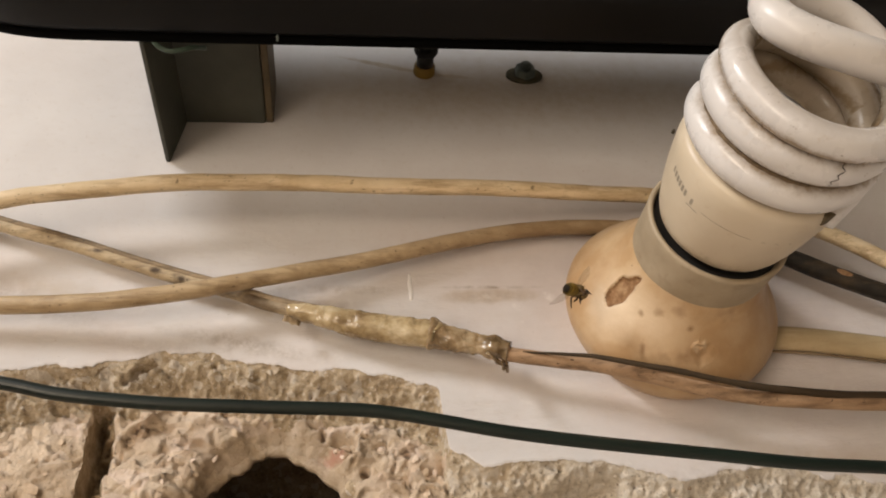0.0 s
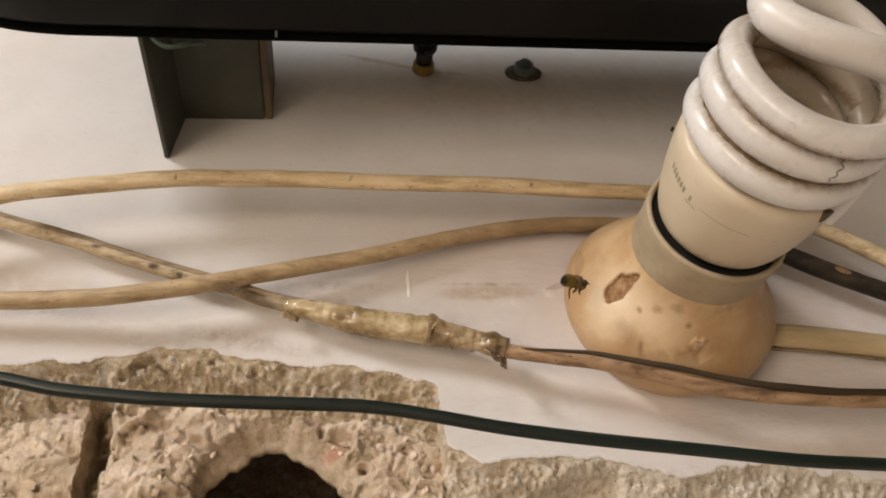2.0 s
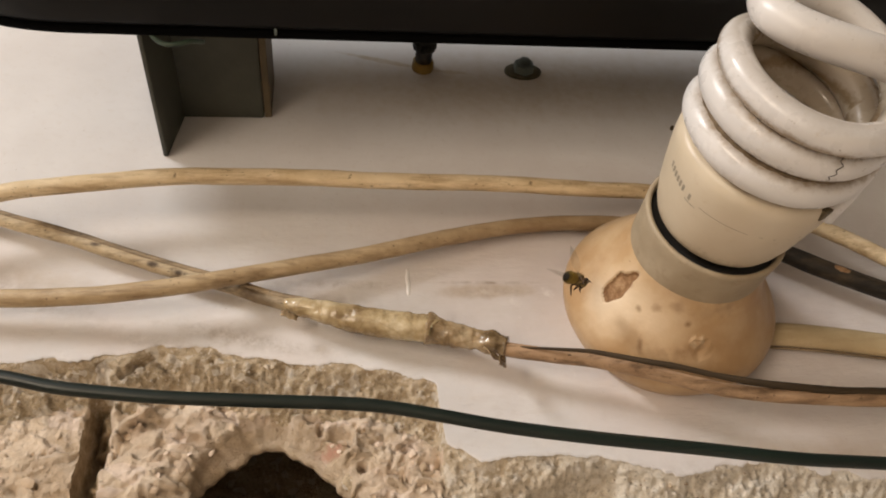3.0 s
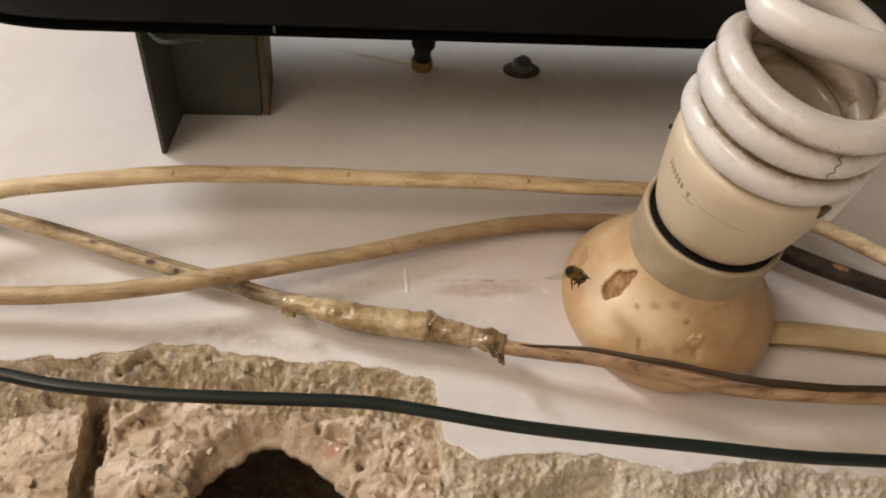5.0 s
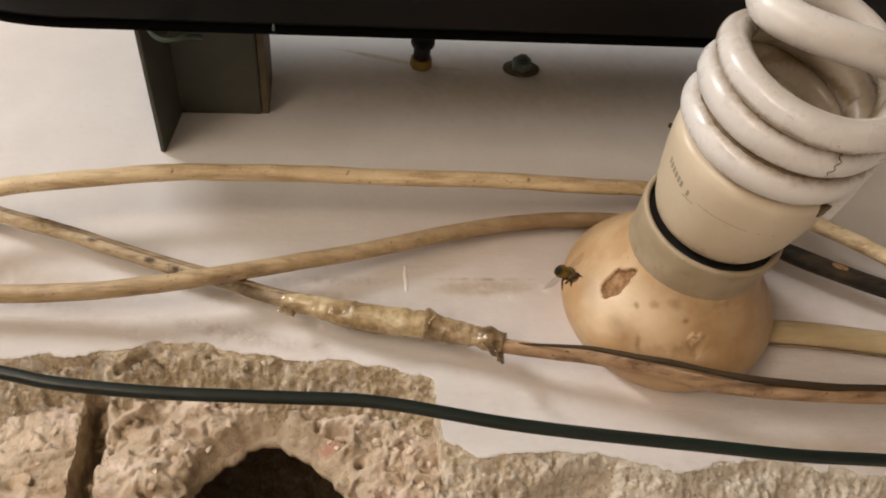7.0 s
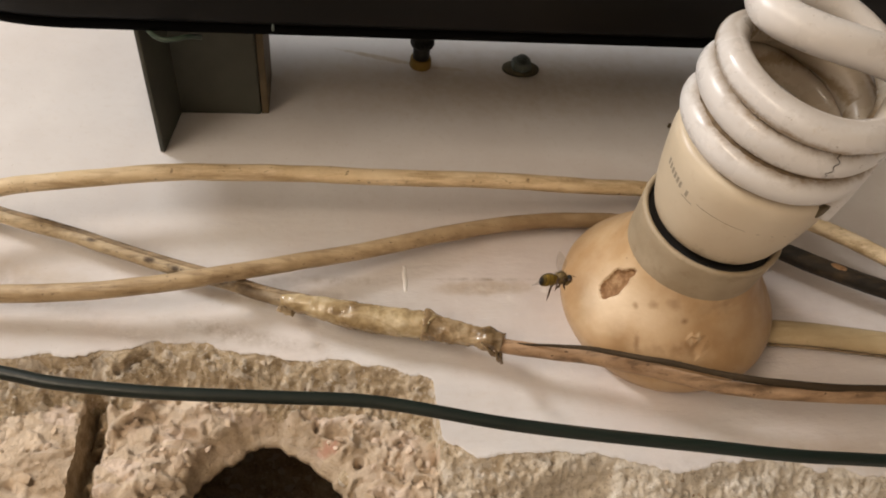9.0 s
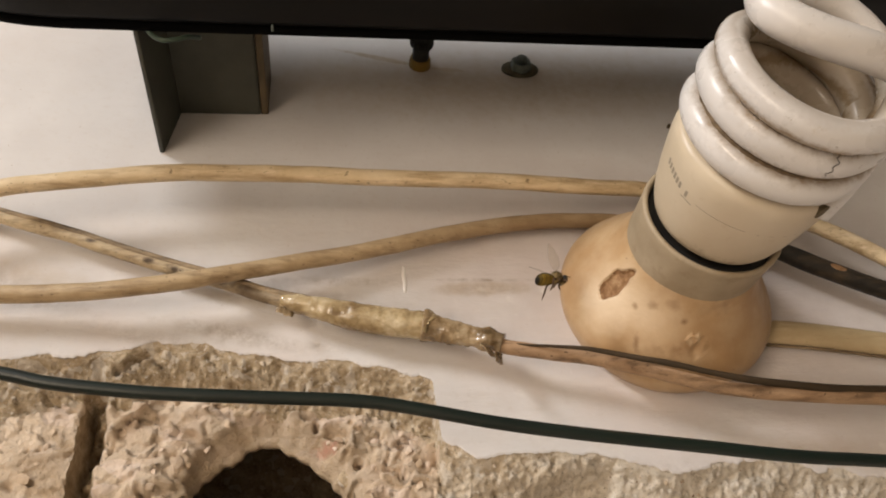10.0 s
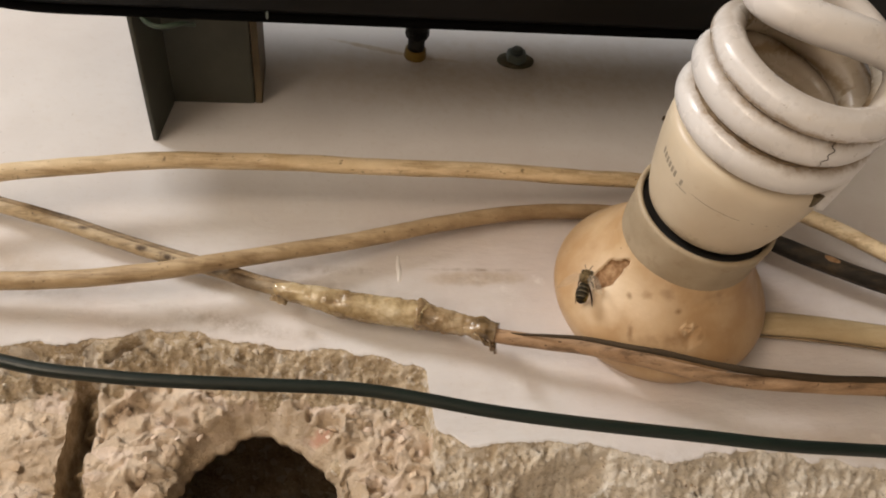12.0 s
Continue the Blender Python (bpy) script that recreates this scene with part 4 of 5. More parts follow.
def lamp_holder():
    ob = thing("lamp_holder", "aged cream porcelain lamp holder, chipped and stained, screwed on the wall", "lamp holder", (AX, 0, AZ))
    prof = [(0, 29.2), (4, 31.5), (8, 32.6), (11, 32.2), (14, 30.7), (18, 27.8), (22, 24.6), (26, 21.9), (29.5, 20.3), (31.5, 19.7), (33, 19.3), (35, 19.0)]
    fine = spline([(h, r, 0.0) for h, r in prof], 0.3)
    hs, rs = fine[:, 0], fine[:, 1]
    sides = 640
    v, mask = [], []
    for h, r in zip(hs, rs):
        for k in range(sides):
            w = 2 * math.pi * k / sides
            # a chip knocked out of the shoulder
            u, q = (math.degrees(w) - 196.5) / 8.5, (h - 23.6) / 4.8
            d = math.hypot(u, q)
            # and a shallower flake running off it towards the collar
            d = min(d, math.hypot((math.degrees(w) - 199 - 1.0 * (h - 28)) / 5.2, (h - 27.6) / 3.2) + 0.2)
            d += 0.22 * noise.noise((math.cos(w) * 9, math.sin(w) * 9, h * 0.35)) + 0.05 * noise.noise((math.cos(w) * 40, math.sin(w) * 40, h * 1.2))
            dip = 1.0 * min(1, max(0, (1.0 - d) / 0.3)) ** 0.7
            d2 = math.hypot((math.degrees(w) - 265) / 8, (h - 19.5) / 2.6) + 0.5 * noise.noise((w * 12, h * 0.5, 3))
            dip += 0.5 * max(0, 1 - d2)
            # a curl of hardened glue on the lower side
            d3 = math.hypot((math.degrees(w) - 263) / 6, (h - 21.2) / 2.4)
            dip -= 0.6 * max(0, 1 - d3) * abs(math.sin(3 * d3 + 4 * noise.noise((w * 14, h * 0.6, 8))))
            rr = r - dip + 0.12 * noise.noise((math.cos(w) * 2, math.sin(w) * 2, h * 0.1))
            hh = h - 0.7 * dip
            foot = 1 - hh / 31
            v.append(((rr * math.cos(w) + LEAN[0] * hh - 0.2 * foot) * MM, -hh * MM, (rr * math.sin(w) + LEAN[1] * hh - 3 * foot) * MM))
            mask.append(d < 0.93)
    f, mi = [], []
    n = len(hs)
    for i in range(n - 1):
        for k in range(sides):
            j = (k + 1) % sides
            quad = (i * sides + k, i * sides + j, (i + 1) * sides + j, (i + 1) * sides + k)
            f.append(quad)
            mi.append(1 if sum(mask[a] for a in quad) >= 3 else 0)
    body = part("porcelain_body", (v, f), [PORCELAIN, CHIP], ob)
    body.data.polygons.foreach_set("material_index", mi)
    turn = Matrix.Translation((-AX, 0, -AZ)) @ LAMP
    col = [(30.0, 17.5), (30.0, 19.2), (32, 19.5), (38, 19.7), (44, 20.0), (45.4, 20.1), (46.0, 19.9), (46.2, 19.3), (46.0, 18.7), (45.4, 18.4), (36, 18.2)]
    part("collar", turned(col, 96), COLLAR, ob, "greyed plastic collar").matrix_basis = turn
    part("gasket", turned([(36, 18.25), (43.6, 18.25), (44.2, 17.6), (44.0, 14.0), (36, 14.0)], 96), DARKGAP, ob, "dark inner thread ring").matrix_basis = turn


lamp_holder()


def spiral_lamp():
    ob = thing("spiral_lamp", "unlit white spiral energy-saving lamp with an ivory base, dusty", "light bulb")
    ob.matrix_basis = LAMP
    prof = [(38, 12), (43, 13), (45.5, 14.6), (46.6, 16.4), (47.6, 17.5), (50, 18.5), (54.6, 19.7), (60, 20.7), (65, 21.4), (70, 22.0), (73, 22.1), (75, 21.6), (76, 20.6), (76.3, 19), (76.3, 0.5)]
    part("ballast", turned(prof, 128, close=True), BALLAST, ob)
    # small dark block on the shoulder of the ballast
    notch = bm_box((-0.0016, -0.0009, -0.0017), (0.0016, 0.0006, 0.0017), 0.0004)
    bmesh.ops.transform(notch, matrix=pose(0.0216 * math.cos(radians(293)), -0.0738, 0.0216 * math.sin(radians(293)), 0, -293 + 270, 0) @ pose(0, 0, 0, 90, 0, 0), verts=notch.verts)
    part("notch", notch, RUSTY, ob, "small dark block under the coil", smooth=False)
    part("screw_cap", turned([(30, 12.6), (41, 12.6), (42, 12.2), (42, 1)], 48, close=True), ZINC, ob)
    # two tubes wound into each other, joined over the top
    R0, rt = 19.2, 4.55
    rises = {0: [(-222, 79.8), (-190, 82.2), (-70, 81.0), (0, 87.5), (90, 94.4), (170, 100.1), (290, 98.2), (304, 99.4)],
             180: [(-222, 78.4), (-180, 79.4), (-90, 86.0), (-10, 91.9), (110, 90.3), (180, 97.5), (230, 102.5), (275, 105.5)]}
    # the second tube runs on over the top and dips into the end of the first
    arms = {0: [(14.2, -12.5, 102.6), (14.4, -10.0, 104.6), (13.2, -8.0, 106.4)],
            180: [(-7.8, 18.6, 106.8), (-12.6, 12.6, 108.0), (-13.9, 6.0, 109.0), (-11.4, 0.9, 109.8), (-6.2, -2.8, 110.0), (0.0, -5.0, 109.7), (5.2, -6.0, 109.0), (10.4, -6.8, 107.6), (13.6, -8.4, 106.0)]}
    for side in (0, 180):
        knots = rises[side]
        pts = [(R0, -240, 70.5), (R0, -233, 75.5)]
        for a in np.arange(-222, knots[-1][0] + 1, 14):
            h = np.mean([np.interp(a + e, [q[0] for q in knots], [q[1] for q in knots]) for e in (-20, -10, 0, 10, 20)])
            pts.append((R0 + 0.8 * min(1, max(0, (h - 92) / 5)), a, h))
        path = [(r * MM * math.cos(radians(a + side)), -h * MM, r * MM * math.sin(radians(a + side))) for r, a, h in pts]
        # the coil is a little askew towards its top
        path = [(x + 0.0006 * min(1, max(0, (-y / MM - 93) / 5)), y, z - 0.0007 * min(1, max(0, (-y / MM - 93) / 5))) for x, y, z in path]
        path += [(x * MM, -h * MM, z * MM) for x, z, h in arms[side]]
        line = spline(path, 0.0011)
        # the upper turns are drawn thinner, the bridge swells again
        rad = np.interp([-p[1] / MM for p in line], [92, 97, 105.5, 109], [rt * MM, 3.7 * MM, 3.75 * MM, 4.35 * MM])
        rad[-3:] *= (0.98, 0.93, 0.80)
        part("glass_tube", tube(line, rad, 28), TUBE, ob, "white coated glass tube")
    # dust caked in the grooves between the turns
    for lo, hi, off, fall, out in ((150, 335, 86.0, 0.008, 1.3), (140, 320, 95.6, 0.022, 1.3), (30, 130, 101.3, -0.078, -0.6), (45, 100, 110.7, -0.078, -0.4)):
        line = []
        for a in np.arange(lo, hi, 3.0):
            rr = R0 + out + 0.5 * noise.noise((a * 0.13, off, 0))
            line.append((rr * MM * math.cos(radians(a)), -(off - (a - 230) * fall + 0.15 * noise.noise((a * 0.2, off, 5))) * MM, rr * MM * math.sin(radians(a))))
        rad = [max(0.3, 0.75 + 0.5 * noise.noise((k * 0.6, off, 9))) * MM for k in range(len(line))]
        part("grime", tube(np.array(line), np.array(rad), 8), GRIME, ob, "brown dust caked in the groove")
    # faded print and the seam on the base: short bars round the ivory base
    def bars(a0, a1, h0, h1, lift=0.05, fall=0.0):
        def r_at(h):
            return np.interp(h, [p[0] for p in prof[4:12]], [p[1] for p in prof[4:12]])
        v, f = [], []
        n = 8
        for k in range(n + 1):
            a = radians(a0 + (a1 - a0) * k / n)
            for h in (h0 - fall * k / n, h1 - fall * k / n):
                r = (r_at(h) + lift) * MM
                v.append((r * math.cos(a), -h * MM, r * math.sin(a)))
        for k in range(n):
            f.append((2 * k, 2 * k + 2, 2 * k + 3, 2 * k + 1))
        return v, f
    for k in range(8):
        a = 180 + 3.6 * k
        if k != 6:
            part("print_bar", bars(a, a + 2.3, 66.6 - 0.25 * k, 68.6 - 0.25 * k), INK, ob, "faded grey print")
    part("print_bar", bars(203, 213, 64.0, 64.35), INK, ob, "fine printed tick")
    part("seam", bars(216, 250, 65.4, 65.52, 0.03, 0.2), GRIME, ob, "fine brown seam line")
    part("seam", bars(250, 330, 65.2, 65.32, 0.03, 1.6), GRIME, ob, "fine brown seam line")
    # hairline crack across the second turn
    pts = []
    for k in range(26):
        t = k / 25
        a = radians(266 + 4 * t + 0.4 * math.sin(t * 11) + 2.2 * noise.noise((t * 9, 1, 2)))
        w = -0.9 + 2.0 * t
        pts.append(((R0 + (rt + 0.03) * math.cos(w)) * MM * math.cos(a), -(90.9 + (rt + 0.03) * math.sin(w)) * MM, (R0 + (rt + 0.03) * math.cos(w)) * MM * math.sin(a)))
    part("crack", tube(np.array(pts), 0.00009, 6), CRACK, ob, "dark hairline crack")


spiral_lamp()


# ---- cables ----
def mm3(rows):
    return [(x * MM, -h * MM, z * MM) for x, h, z in rows]


def cables():
    c = thing("upper_cable", "cream round cable stretched loosely along the wall", "cable", (0, 0, 0), "old cables on the wall")
    line = spline(mm3([(-174.9, 14.0, -8.2), (-150.1, 14.9, 2.8), (-135.7, 15.4, 7.7), (-116.8, 16.0, 11.0), (-86.7, 17.0, 13.5), (-52.0, 17.0, 13.8), (-15.9, 17.0, 12.5), (21.7, 15.3, 12.8), (58.2, 11.2, 14.5), (74.8, 10.0, 14.4), (106.7, 12.0, 7.8), (126.8, 14.0, -6.3), (142.1, 15.0, -19.7), (165.0, 15.0, -40.0)]))
    part("sheath", tube(line, 0.0029, 18, 0.85, 0.02, 3, bend=0.0002), CREAM, c)
    c = thing("crossing_cable", "tan round cable crossing over a taped one", "cable", (0, 0, 0), "old cables on the wall")
    line = spline(mm3([(-179.0, 6.6, -23.9), (-129.2, 8.1, -26.1), (-105.9, 9.6, -26.8), (-82.7, 10.8, -25.0), (-67.2, 11.0, -22.0), (-42.8, 9.0, -15.3), (-16.5, 7.1, -7.8), (12.0, 6.0, 0.2), (34.0, 5.5, 4.0), (53.7, 5.0, 4.8), (67.3, 5.0, 3.7), (95.3, 5.6, 0.8), (112.6, 6.0, -8.7)]))
    part("sheath", tube(line, 0.0026, 18, 1.0, 0.02, 7, bend=0.0002), TAN, c)

    c = thing("taped_cable", "dirty old cable mended with yellowed tape", "cable", (0, 0, 0), "old cables on the wall")
    line = spline(mm3([(-177.2, 5, 23.0), (-138.5, 5, 7.6), (-117.0, 5, -0.3), (-93.8, 5, -10.0), (-79.8, 5, -15.5), (-64.5, 5, -21.1), (-54.4, 6, -26.3), (-41.0, 7, -31.0), (-24.6, 7, -35.5), (-8.3, 7, -38.7), (1.4, 8, -42.2), (9.5, 9.5, -45.9)]))
    part("sheath", tube([(x, y + 0.0003, z) for x, y, z in line], 0.0021, 18, 1.0, 0.05, 11, bend=0.0002), DIRTY, c)
    core = [(x, y - 0.0011, z + 0.0013) for x, y, z in line[: int(len(line) * 0.74)]]
    part("upper_core", tube(core, 0.0011, 14, 1.0, 0.05, 11, bend=0.0002), GREYED, c, "darker upper core of the twin cable")
    low = mm3([(3.7, 8.5, -43.5), (9.0, 9.5, -46.0), (14.7, 10, -48.3), (23.7, 10.5, -50.5), (37.2, 11, -53.5), (54.7, 13.5, -60.2), (73.8, 14.5, -66.4), (93.3, 14, -68.8), (119.2, 12, -69.8), (167.4, 10, -71.3)])
    part("lower_wire", tube(spline(low), 0.0021, 14, 1.0, 0.06, 13, bend=0.0003), PINK, c, "pinkish wire with peeled sheath")
    up = mm3([(4.7, 9, -43.3), (10.0, 10.3, -46.0), (19.7, 12.5, -49.3), (36.0, 16, -53.4), (53.1, 19, -59.8), (72.8, 18.5, -65.3), (93.0, 16.5, -67.6), (119.6, 13.5, -68.3), (167.5, 11, -69.1)])
    up = spline(up)
    part("upper_wire", tube(up, np.interp([p[0] for p in up], [0.0, 0.022, 0.04, 0.07, 0.11, 0.16], [0.0003, 0.0003, 0.0007, 0.0009, 0.0013, 0.0015]), 12, 1.0, 0.08, 15, bend=0.0003), OLIVE, c, "dark stripped wire")
    # tape, wound on in overlapping turns
    line = spline(mm3([(-49.2, 6.2, -28.0), (-41.0, 7, -31.0), (-24.6, 7, -35.7), (-8.3, 7.5, -38.9), (-6.4, 7.5, -39.6)]), 0.0006)
    s = np.linspace(0, 1, len(line))
    rad = 0.0022 + 0.0020 * np.clip(s * 1.7, 0, 1) ** 0.8 + 0.0002 * (s * 6 % 1)
    part("tape", tube(line, rad, 36, 1.0, 0.03, 19, crumple=0.06), TAPE, c, "yellowed clear tape sleeve")
    line = spline(mm3([(-8.6, 7.4, -38.7), (-6.5, 7.5, -39.3), (1.4, 8, -42.3), (7.4, 9, -44.6), (13.8, 10, -47.4)]), 0.0005)
    s = np.linspace(0, 1, len(line))
    rad = 0.0045 - 0.0013 * np.clip(s * 1.6, 0, 1) + 0.0008 * np.exp(-((s - 0.04) / 0.05) ** 2) + 0.0007 * np.exp(-((s - 0.80) / 0.07) ** 2) + 0.0003 * (s * 3.4 % 1)
    part("tape", tube(line, rad, 36, 0.9, 0.12, 23, crumple=0.15), BROWN_TAPE, c, "crumpled brown tape end")
    # torn flaps
    for at, rot, size in (((-0.0477, -0.0076, -0.0324), (10, 20, 15), 0.0032), ((0.0096, -0.0112, -0.0504), (-20, 35, 20), 0.0045), ((0.0117, -0.0118, -0.0515), (30, -20, 60), 0.004)):
        v, f = [], []
        m = pose(*at, *rot)
        for i in range(6):
            for j in range(4):
                x, z = (i / 5 - 0.5) * size * 1.6, -(j / 3) * size * (0.7 + 0.3 * noise.noise((i * 0.9, at[0] * 900, 0)))
                p = m @ Vector((x, 0.0009 * noise.noise((i * 0.7, j * 0.8, at[2] * 500)) - 0.0006 * j * j / 9, z))
                v.append(tuple(p))
        for i in range(5):
            for j in range(3):
                a = i * 4 + j
                f.append((a, a + 4, a + 5, a + 1))
        flap = part("tape_flap", (v, f), BROWN_TAPE, c, "torn flap of tape")
        flap.modifiers.new("thickness", "SOLIDIFY").thickness = 0.0002

    c = thing("sooty_cable", "black sooty cable behind the lamp", "cable", (0, 0, 0), "old cables on the wall")
    line = spline(mm3([(92, 6, 0), (104, 7, -5.5), (111.8, 8, -10.5), (123, 8, -17.5), (132.7, 8, -22.9), (142, 8, -27.7), (165, 8, -38)]))
    part("sheath", tube(line, 0.0031, 16, 1.0, 0.03, 29), SOOT, c)
    fleck = bm_ball((0.0033, 0.0008, 0.0013), (0, 0, 0), 2)
    bmesh.ops.transform(fleck, matrix=pose(0.1290, -0.0106, -0.0212, 20, 28, 0), verts=fleck.verts)
    part("paint_fleck", fleck, CHIP, c, "pale fleck of paint")
    c = thing("flat_cable", "ivory flat twin cable leaving the lamp holder", "cable", (0, 0, 0), "old cables on the wall")
    line = spline(mm3([(88, 3.2, -38.8), (98.7, 3, -40.1), (115.1, 3, -41.9), (136.1, 3, -45.5), (165, 3, -51)]))
    part("sheath", tube(line, 0.0042, 20, 0.6, 0.02, 31), IVORY, c)
    # dark tube laid along the lower edge for the shadow of the gap
    part("gap_line", tube([(x, y + 0.0012, z - 0.0044) for x, y, z in line], 0.0004, 8), GREYED, c, "thin dark line drawn for the gap shadow below")
    c = thing("green_cable", "smooth dark green cable hanging before the broken plaster", "cable", (0, 0, 0))
    line = spline(mm3([(-175, 18, -46), (-150, 20, -52), (-117.4, 20, -59), (-103.5, 20, -62.6), (-89.8, 20, -64.8), (-76.2, 20, -66.5), (-55.6, 20, -68.1), (-31.9, 20, -69.8), (-20.6, 20, -71.4),
                       (-9.3, 20, -73.9), (7.5, 20, -77.8), (28.7, 20, -81.6), (57.3, 20, -86), (81.9, 20, -89.8), (103.9, 20, -92), (160, 19, -97)]))
    part("sheath", tube(line, 0.00172, 20, 1.0, 0.01, 37), GREEN, c)
    c = thing("thin_wire", "thin green wire curling out under the housing", "wire")
    line = spline(mm3([(-93, 56, 46), (-91, 52, 43.2), (-88.2, 50, 39.4), (-84.6, 50, 36.6), (-81, 50, 37.0), (-77.4, 49, 40.0), (-75, 46, 44)]), 0.0008)
    part("sheath", tube(line, 0.0008, 10), GREENWIRE, c)


cables()


# ---- the bee ----
def mat_bee(name, bands):
    m = Nodes(name, 0.6, spec=0.15)
    if bands:
        sep = m.nt.nodes.new("ShaderNodeSeparateXYZ")
        m.link(m.co, sep.inputs[0])
        w = m.math("ADD", m.math("MULTIPLY", sep.outputs["Y"], 640.0), m.math("MULTIPLY", m.noise(600, 3), 0.35))
        fr = m.math("FRACT", w)
        back = m.ramp(fr, [(0.36, rgb(0.030, 0.022, 0.010)), (0.55, rgb(0.010, 0.008, 0.005)), (0.86, rgb(0.010, 0.008, 0.005)), (0.95, rgb(0.24, 0.20, 0.13))])
        belly = m.ramp(fr, [(0.55, rgb(0.22, 0.145, 0.025)), (0.75, rgb(0.07, 0.045, 0.01)), (0.92, rgb(0.26, 0.18, 0.035))])
        under = m.ramp(m.math("ADD", m.math("MULTIPLY", sep.outputs["Z"], -400.0), m.math("MULTIPLY", m.noise(500, 3), 0.25)), [(0.22, 0.0), (0.42, 1.0)])
        tip = m.ramp(m.math("MULTIPLY", sep.outputs["Y"], -100.0), [(0.53, 0.0), (0.63, 1.0)])
        m.colour(m.mix(tip, m.mix(under, back, belly), rgb(0.012, 0.009, 0.005)))
    else:
        m.colour(m.ramp(m.noise(900, 5), [(0.35, rgb(0.045, 0.030, 0.012)), (0.65, rgb(0.26, 0.185, 0.085))]))
    m.bump((m.noise(2500, 3), 0.0003))
    return m.mat


def mat_wing():
    m = Nodes("clear_wing", 0.55, spec=0.2)
    m.colour(m.ramp(m.noise(700, 3), [(0.3, rgb(0.36, 0.28, 0.19)), (0.7, rgb(0.56, 0.47, 0.36))]))
    m.bsdf.inputs["Alpha"].default_value = 0.27
    return m.mat


BANDS, FUR, WING = mat_bee("banded_abdomen", True), mat_bee("brown_fur", False), mat_wing()
BEE_LEG = mat_plain("dark_bee_leg", (0.075, 0.038, 0.014), 0.5, bump=0)


def bee():
    ob = thing("honey_bee", "brown honey bee with banded abdomen hovering at the lamp holder", "bee")
    ob.scale = (0.90, 0.90, 0.90)
    # forward is +y, the back is +z
    bm = bmesh.new()
    bmesh.ops.create_uvsphere(bm, u_segments=24, v_segments=20, radius=1.0)
    for v in bm.verts:
        y = v.co.z
        k = math.sqrt(max(0, 1 - y * y))
        n = math.hypot(v.co.x, v.co.y) or 1
        r = 0.0021 * k ** 0.8 * (1 - 0.12 * y) * (1 + 0.03 * math.sin(y * 16))
        v.co = Vector((v.co.x / n * r * (1 if k > 0 else 0), -0.0032 + 0.0034 * y, v.co.y / n * r * 0.92 - 0.0006 - 0.0012 * (0.5 - y * 0.5) ** 2))
    part("abdomen", bm, BANDS, ob, "amber and dark banded abdomen")
    part("thorax", bm_ball((0.0021, 0.0020, 0.0019), (0, 0.0015, 0.0002)), FUR, ob, "furry brown thorax")
    head = part("head", bm_ball((0.00165, 0.0010, 0.0013), (0, 0.0038, -0.0006)), FUR, ob)
    for s in (-1, 1):
        part("eye", bm_ball((0.0006, 0.0008, 0.0010), (s * 0.0014, 0.0039, -0.0005), 2), DARKGAP, head, "dark eye")
        part("antenna", tube(spline([(s * 0.0005, 0.0046, 0.0000), (s * 0.0009, 0.0053, 0.0006), (s * 0.0013, 0.0063, -0.0002)], 0.0005), 0.00012, 6), BEE_LEG, head)
        for k, (y0, y1, y2, dz) in enumerate(((0.0028, 0.0036, 0.0034, -0.0024), (0.0016, 0.0008, -0.0002, -0.0026), (0.0002, -0.0030, -0.0046, -0.0060))):
            line = spline([(s * 0.0010, y0, -0.0012), (s * 0.0019, (y0 + y1) / 2, -0.0019), (s * (0.0021 + 0.0002 * k), y1, dz * 0.75), (s * (0.0023 + 0.0002 * k), y2, dz * 1.15)], 0.0004)
            u = np.linspace(0, 1, len(line))
            part("leg", tube(line, 0.00024 + 0.00014 * np.sin(u * math.pi) - 0.00014 * u, 8), BEE_LEG, ob)
    rng = random.Random(4)
    hv, hf = [], []
    for k in range(420):
        d = Vector((rng.gauss(0, 1), rng.gauss(0, 1), rng.gauss(0.3, 1))).normalized()
        p = Vector((d.x * 0.0018, 0.0017 + d.y * 0.0019, 0.0002 + d.z * 0.0017))
        q = p + d * rng.uniform(0.0005, 0.0010) + Vector((rng.gauss(0, 1), rng.gauss(0, 1), rng.gauss(0, 1))) * 0.0002
        side = d.cross(Vector((rng.random(), rng.random(), 1))).normalized() * 0.00006
        n = len(hv)
        hv += [tuple(p - side), tuple(p + side), tuple(q)]
        hf.append((n, n + 1, n + 2))
    tagged(part("fur", (hv, hf), FUR, ob, "short pale fur"), kind="stuff")
    wings = []
    for s in (-1, 1):
        v, f = [], []
        rows = 14
        for i in range(rows + 1):
            t = i / rows
            half = 0.00155 * (math.sin(math.pi * t ** 0.75) ** 0.7 if 0 < t < 1 else 0.0) + 0.00012
            for j in range(5):
                c = (j / 4 - 0.5) * 2
                v.append((s * (0.0004 + 0.0088 * t), -0.0010 * t + c * half - 0.0012 * t * t, 0.00018 * math.sin(t * 6 + c)))
        for i in range(rows):
            for j in range(4):
                a = i * 5 + j
                f.append((a, a + 5, a + 6, a + 1))
        w = part("wing", (v, f), WING, ob, "clear veined wing")
        w.location = (s * 0.0008, 0.0018, 0.0016)
        wings.append(w)
    return ob, wings


BEE, WINGS = bee()

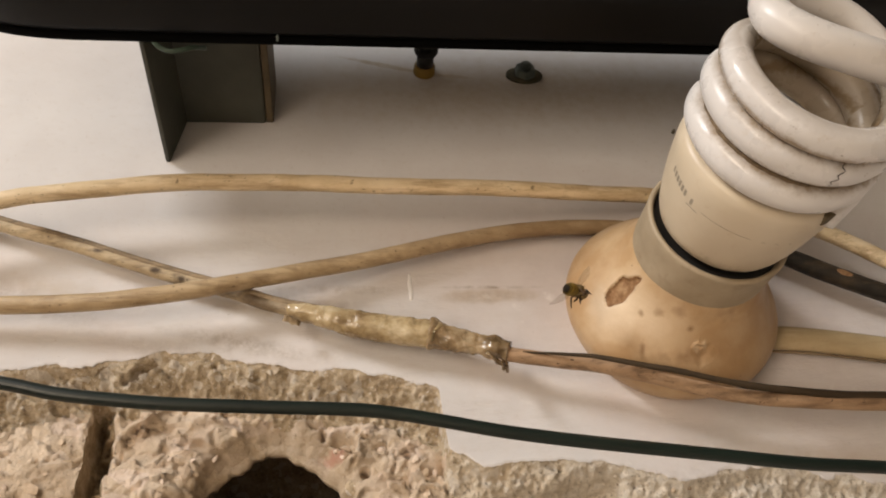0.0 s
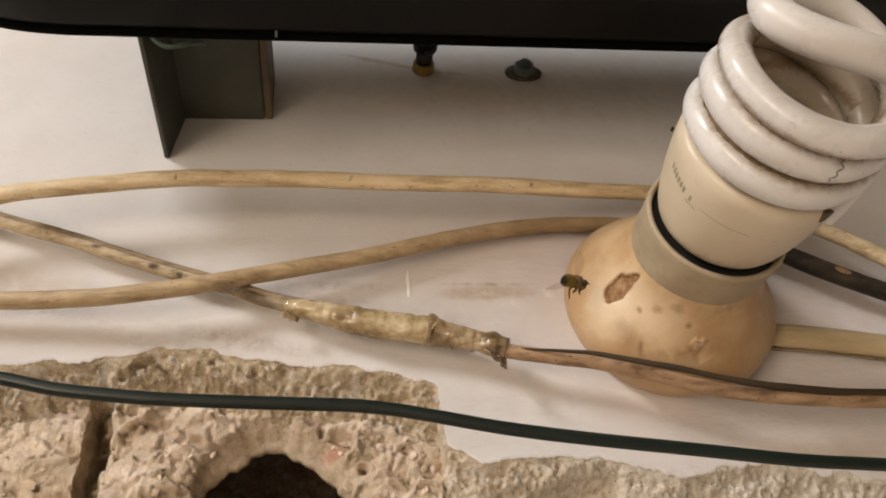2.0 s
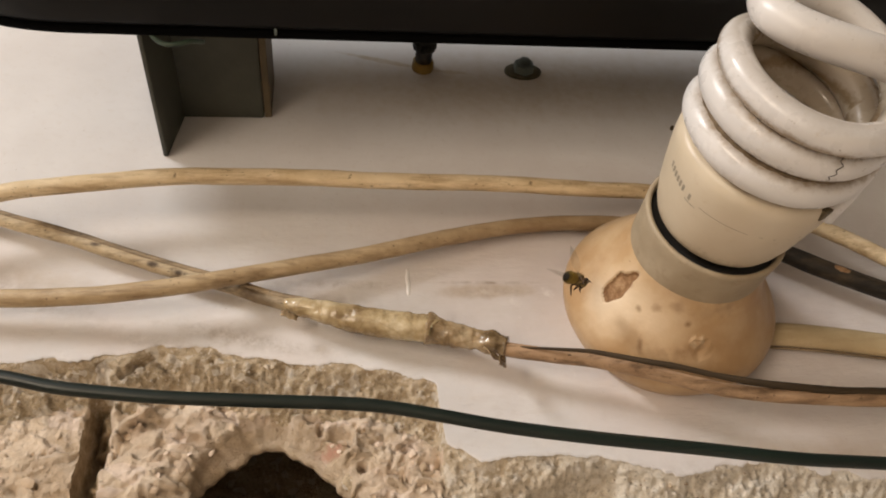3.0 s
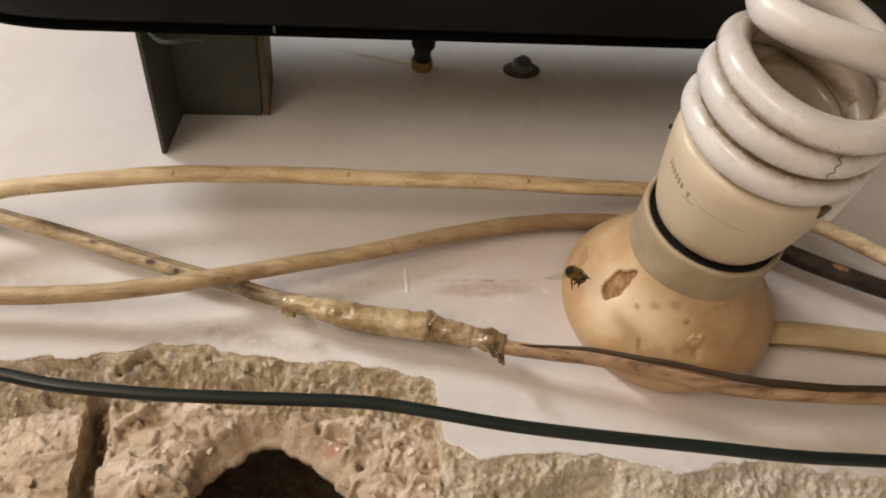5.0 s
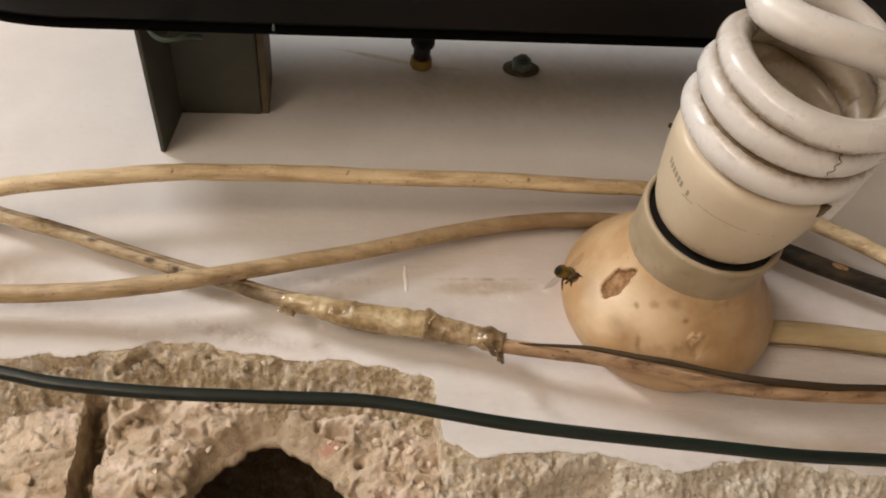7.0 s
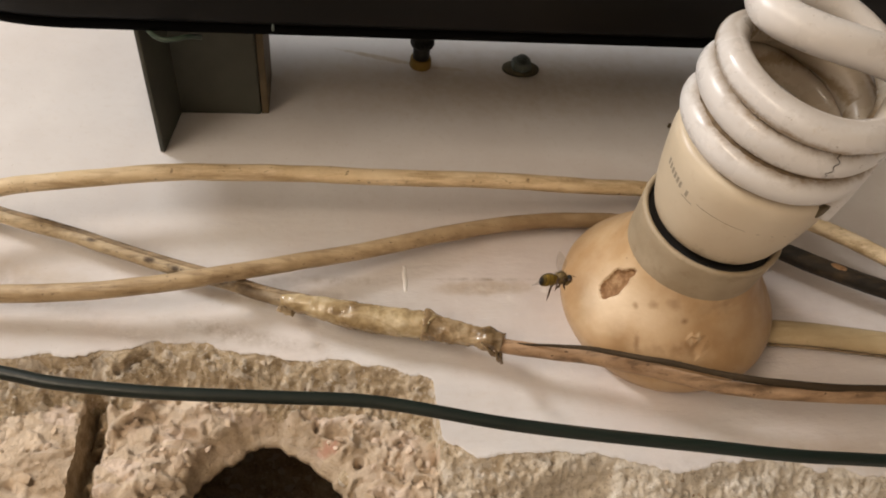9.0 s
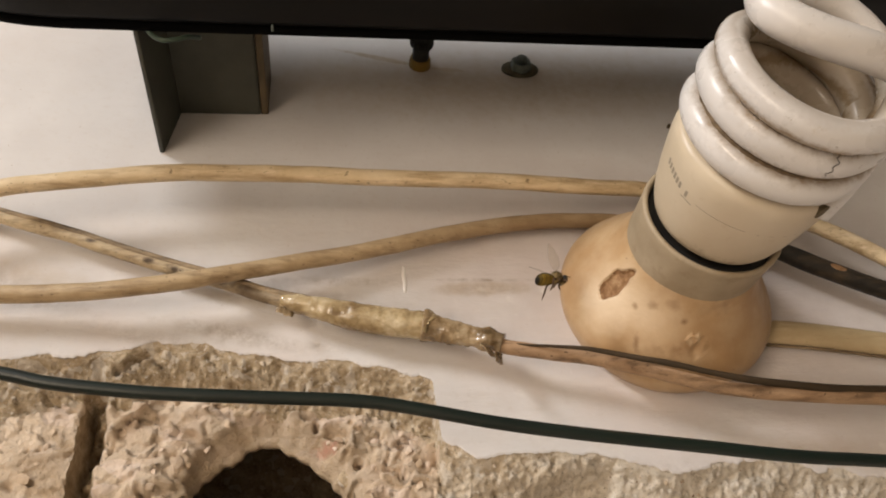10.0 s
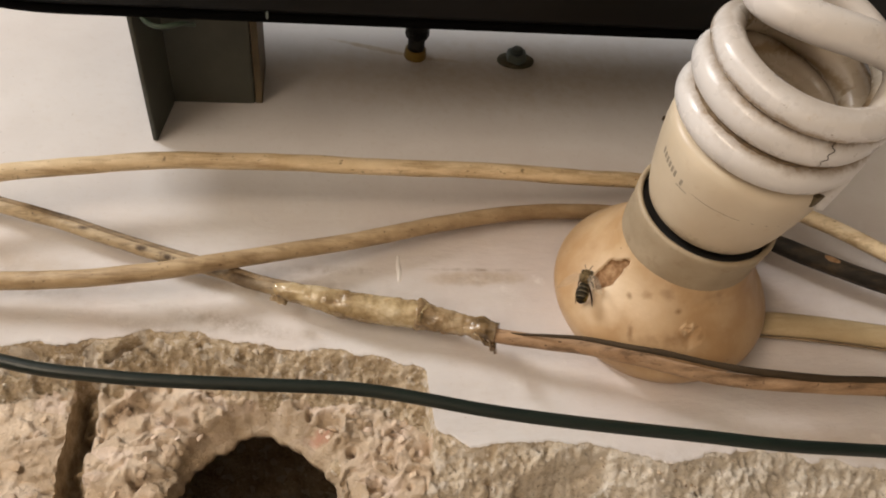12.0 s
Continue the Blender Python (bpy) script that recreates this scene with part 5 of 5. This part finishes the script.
# seconds, place, pitch, roll, heading
FLIGHT = [
    (0, 0.0302, -0.0300, -0.0410, 8, -14, -52), (0.5, 0.0301, -0.0300, -0.0403, 8, -14, -50), (1, 0.0301, -0.0300, -0.0404, 8, -14, -52), (1.5, 0.0305, -0.0300, -0.0399, 8, -14, -54),
    (2, 0.0306, -0.0300, -0.0390, 8, -14, -56), (2.5, 0.0309, -0.0300, -0.0393, 8, -14, -56), (3, 0.0313, -0.0300, -0.0386, 8, -14, -52), (5, 0.0320, -0.0300, -0.0377, 8, -14, -44),
    (5.5, 0.0320, -0.0300, -0.0373, 8, -14, -50), (6, 0.0318, -0.0300, -0.0372, 8, -14, -50), (6.5, 0.0312, -0.0300, -0.0371, 8, -14, -52), (7, 0.0296, -0.0300, -0.0378, 8, -14, -50),
    (7.2, 0.0294, -0.0300, -0.0380, 8, -14, -52), (8.8, 0.0265, -0.0300, -0.0393, 8, 0, -68), (9, 0.0266, -0.0300, -0.0395, 8, 0, -72), (9.5, 0.0262, -0.0300, -0.0393, 8, 0, -68),
    (10, 0.0255, -0.0300, -0.0393, 8, 0, -70), (10.3, 0.0265, -0.0300, -0.0401, 8, 0, -62), (10.5, 0.0280, -0.0300, -0.0413, 8, 0, -48), (10.6, 0.0280, -0.0310, -0.0458, 8, 0, -44),
    (10.7, 0.0296, -0.0310, -0.0475, 10, 0, -54), (10.8, 0.0312, -0.0310, -0.0488, 14, 0, -59), (10.9, 0.0311, -0.0310, -0.0492, 16, 0, -59), (11, 0.0325, -0.0310, -0.0477, 30, 0, -54),
    (11.1, 0.0329, -0.0310, -0.0453, 24, 0, -66), (11.2, 0.0315, -0.0310, -0.0451, 16, 0, -56), (11.3, 0.0318, -0.0310, -0.0446, 16, 0, -56), (11.4, 0.0324, -0.0310, -0.0443, 18, 0, -58),
    (11.5, 0.0326, -0.0310, -0.0458, 26, 0, -52), (11.6, 0.0342, -0.0290, -0.0440, 44, 4, -52),
    (11.7, 0.0352, -0.0268, -0.0420, 62, 10, -48), (11.8, 0.0372, -0.0238, -0.0394, 86, 22, -36), (12, 0.0386, -0.0218, -0.0384, 96, 26, -20),
]

# seconds and stroke of the wings: 1 is up, -1 down
STROKE = {0: -0.3, 0.5: 0.0, 1: -0.5, 1.5: 0.1, 2: 0.1, 2.5: -0.4, 3: 0.9, 5: 0.1, 5.5: 0.9, 6: -0.5, 6.5: 0.85, 7: -0.5, 9: 0.0, 9.5: 0.0, 10: 0.8, 10.5: 0.8, 11: 0.0, 11.5: 0.6, 12: 0.2}


def motions():
    walk(BEE, [(t, pose(x, y, z, a, b, c)) for t, x, y, z, a, b, c in FLIGHT])
    times = sorted(STROKE)
    for wing, s in zip(WINGS, (-1, 1)):
        rows = []
        for k in range(361):
            t = k / 30
            base = float(np.interp(t, times, [STROKE[q] for q in times]))
            near = min(abs(t - q) for q in times)
            settle = 1.0 if t < 11.6 else max(0.15, (12 - t) / 0.4)
            beat = base + 0.75 * settle * math.sin(2 * math.pi * near * 7.0)
            fold = min(1, max(0, (t - 11.6) / 0.3))
            rows.append((t, pose(s * 0.0008, 0.0018, 0.0016, 0, -s * (10 + (48 - 40 * fold) * max(-1, min(1.1, beat))), -s * (18 + 16 * fold))))
        walk(wing, rows)


motions()
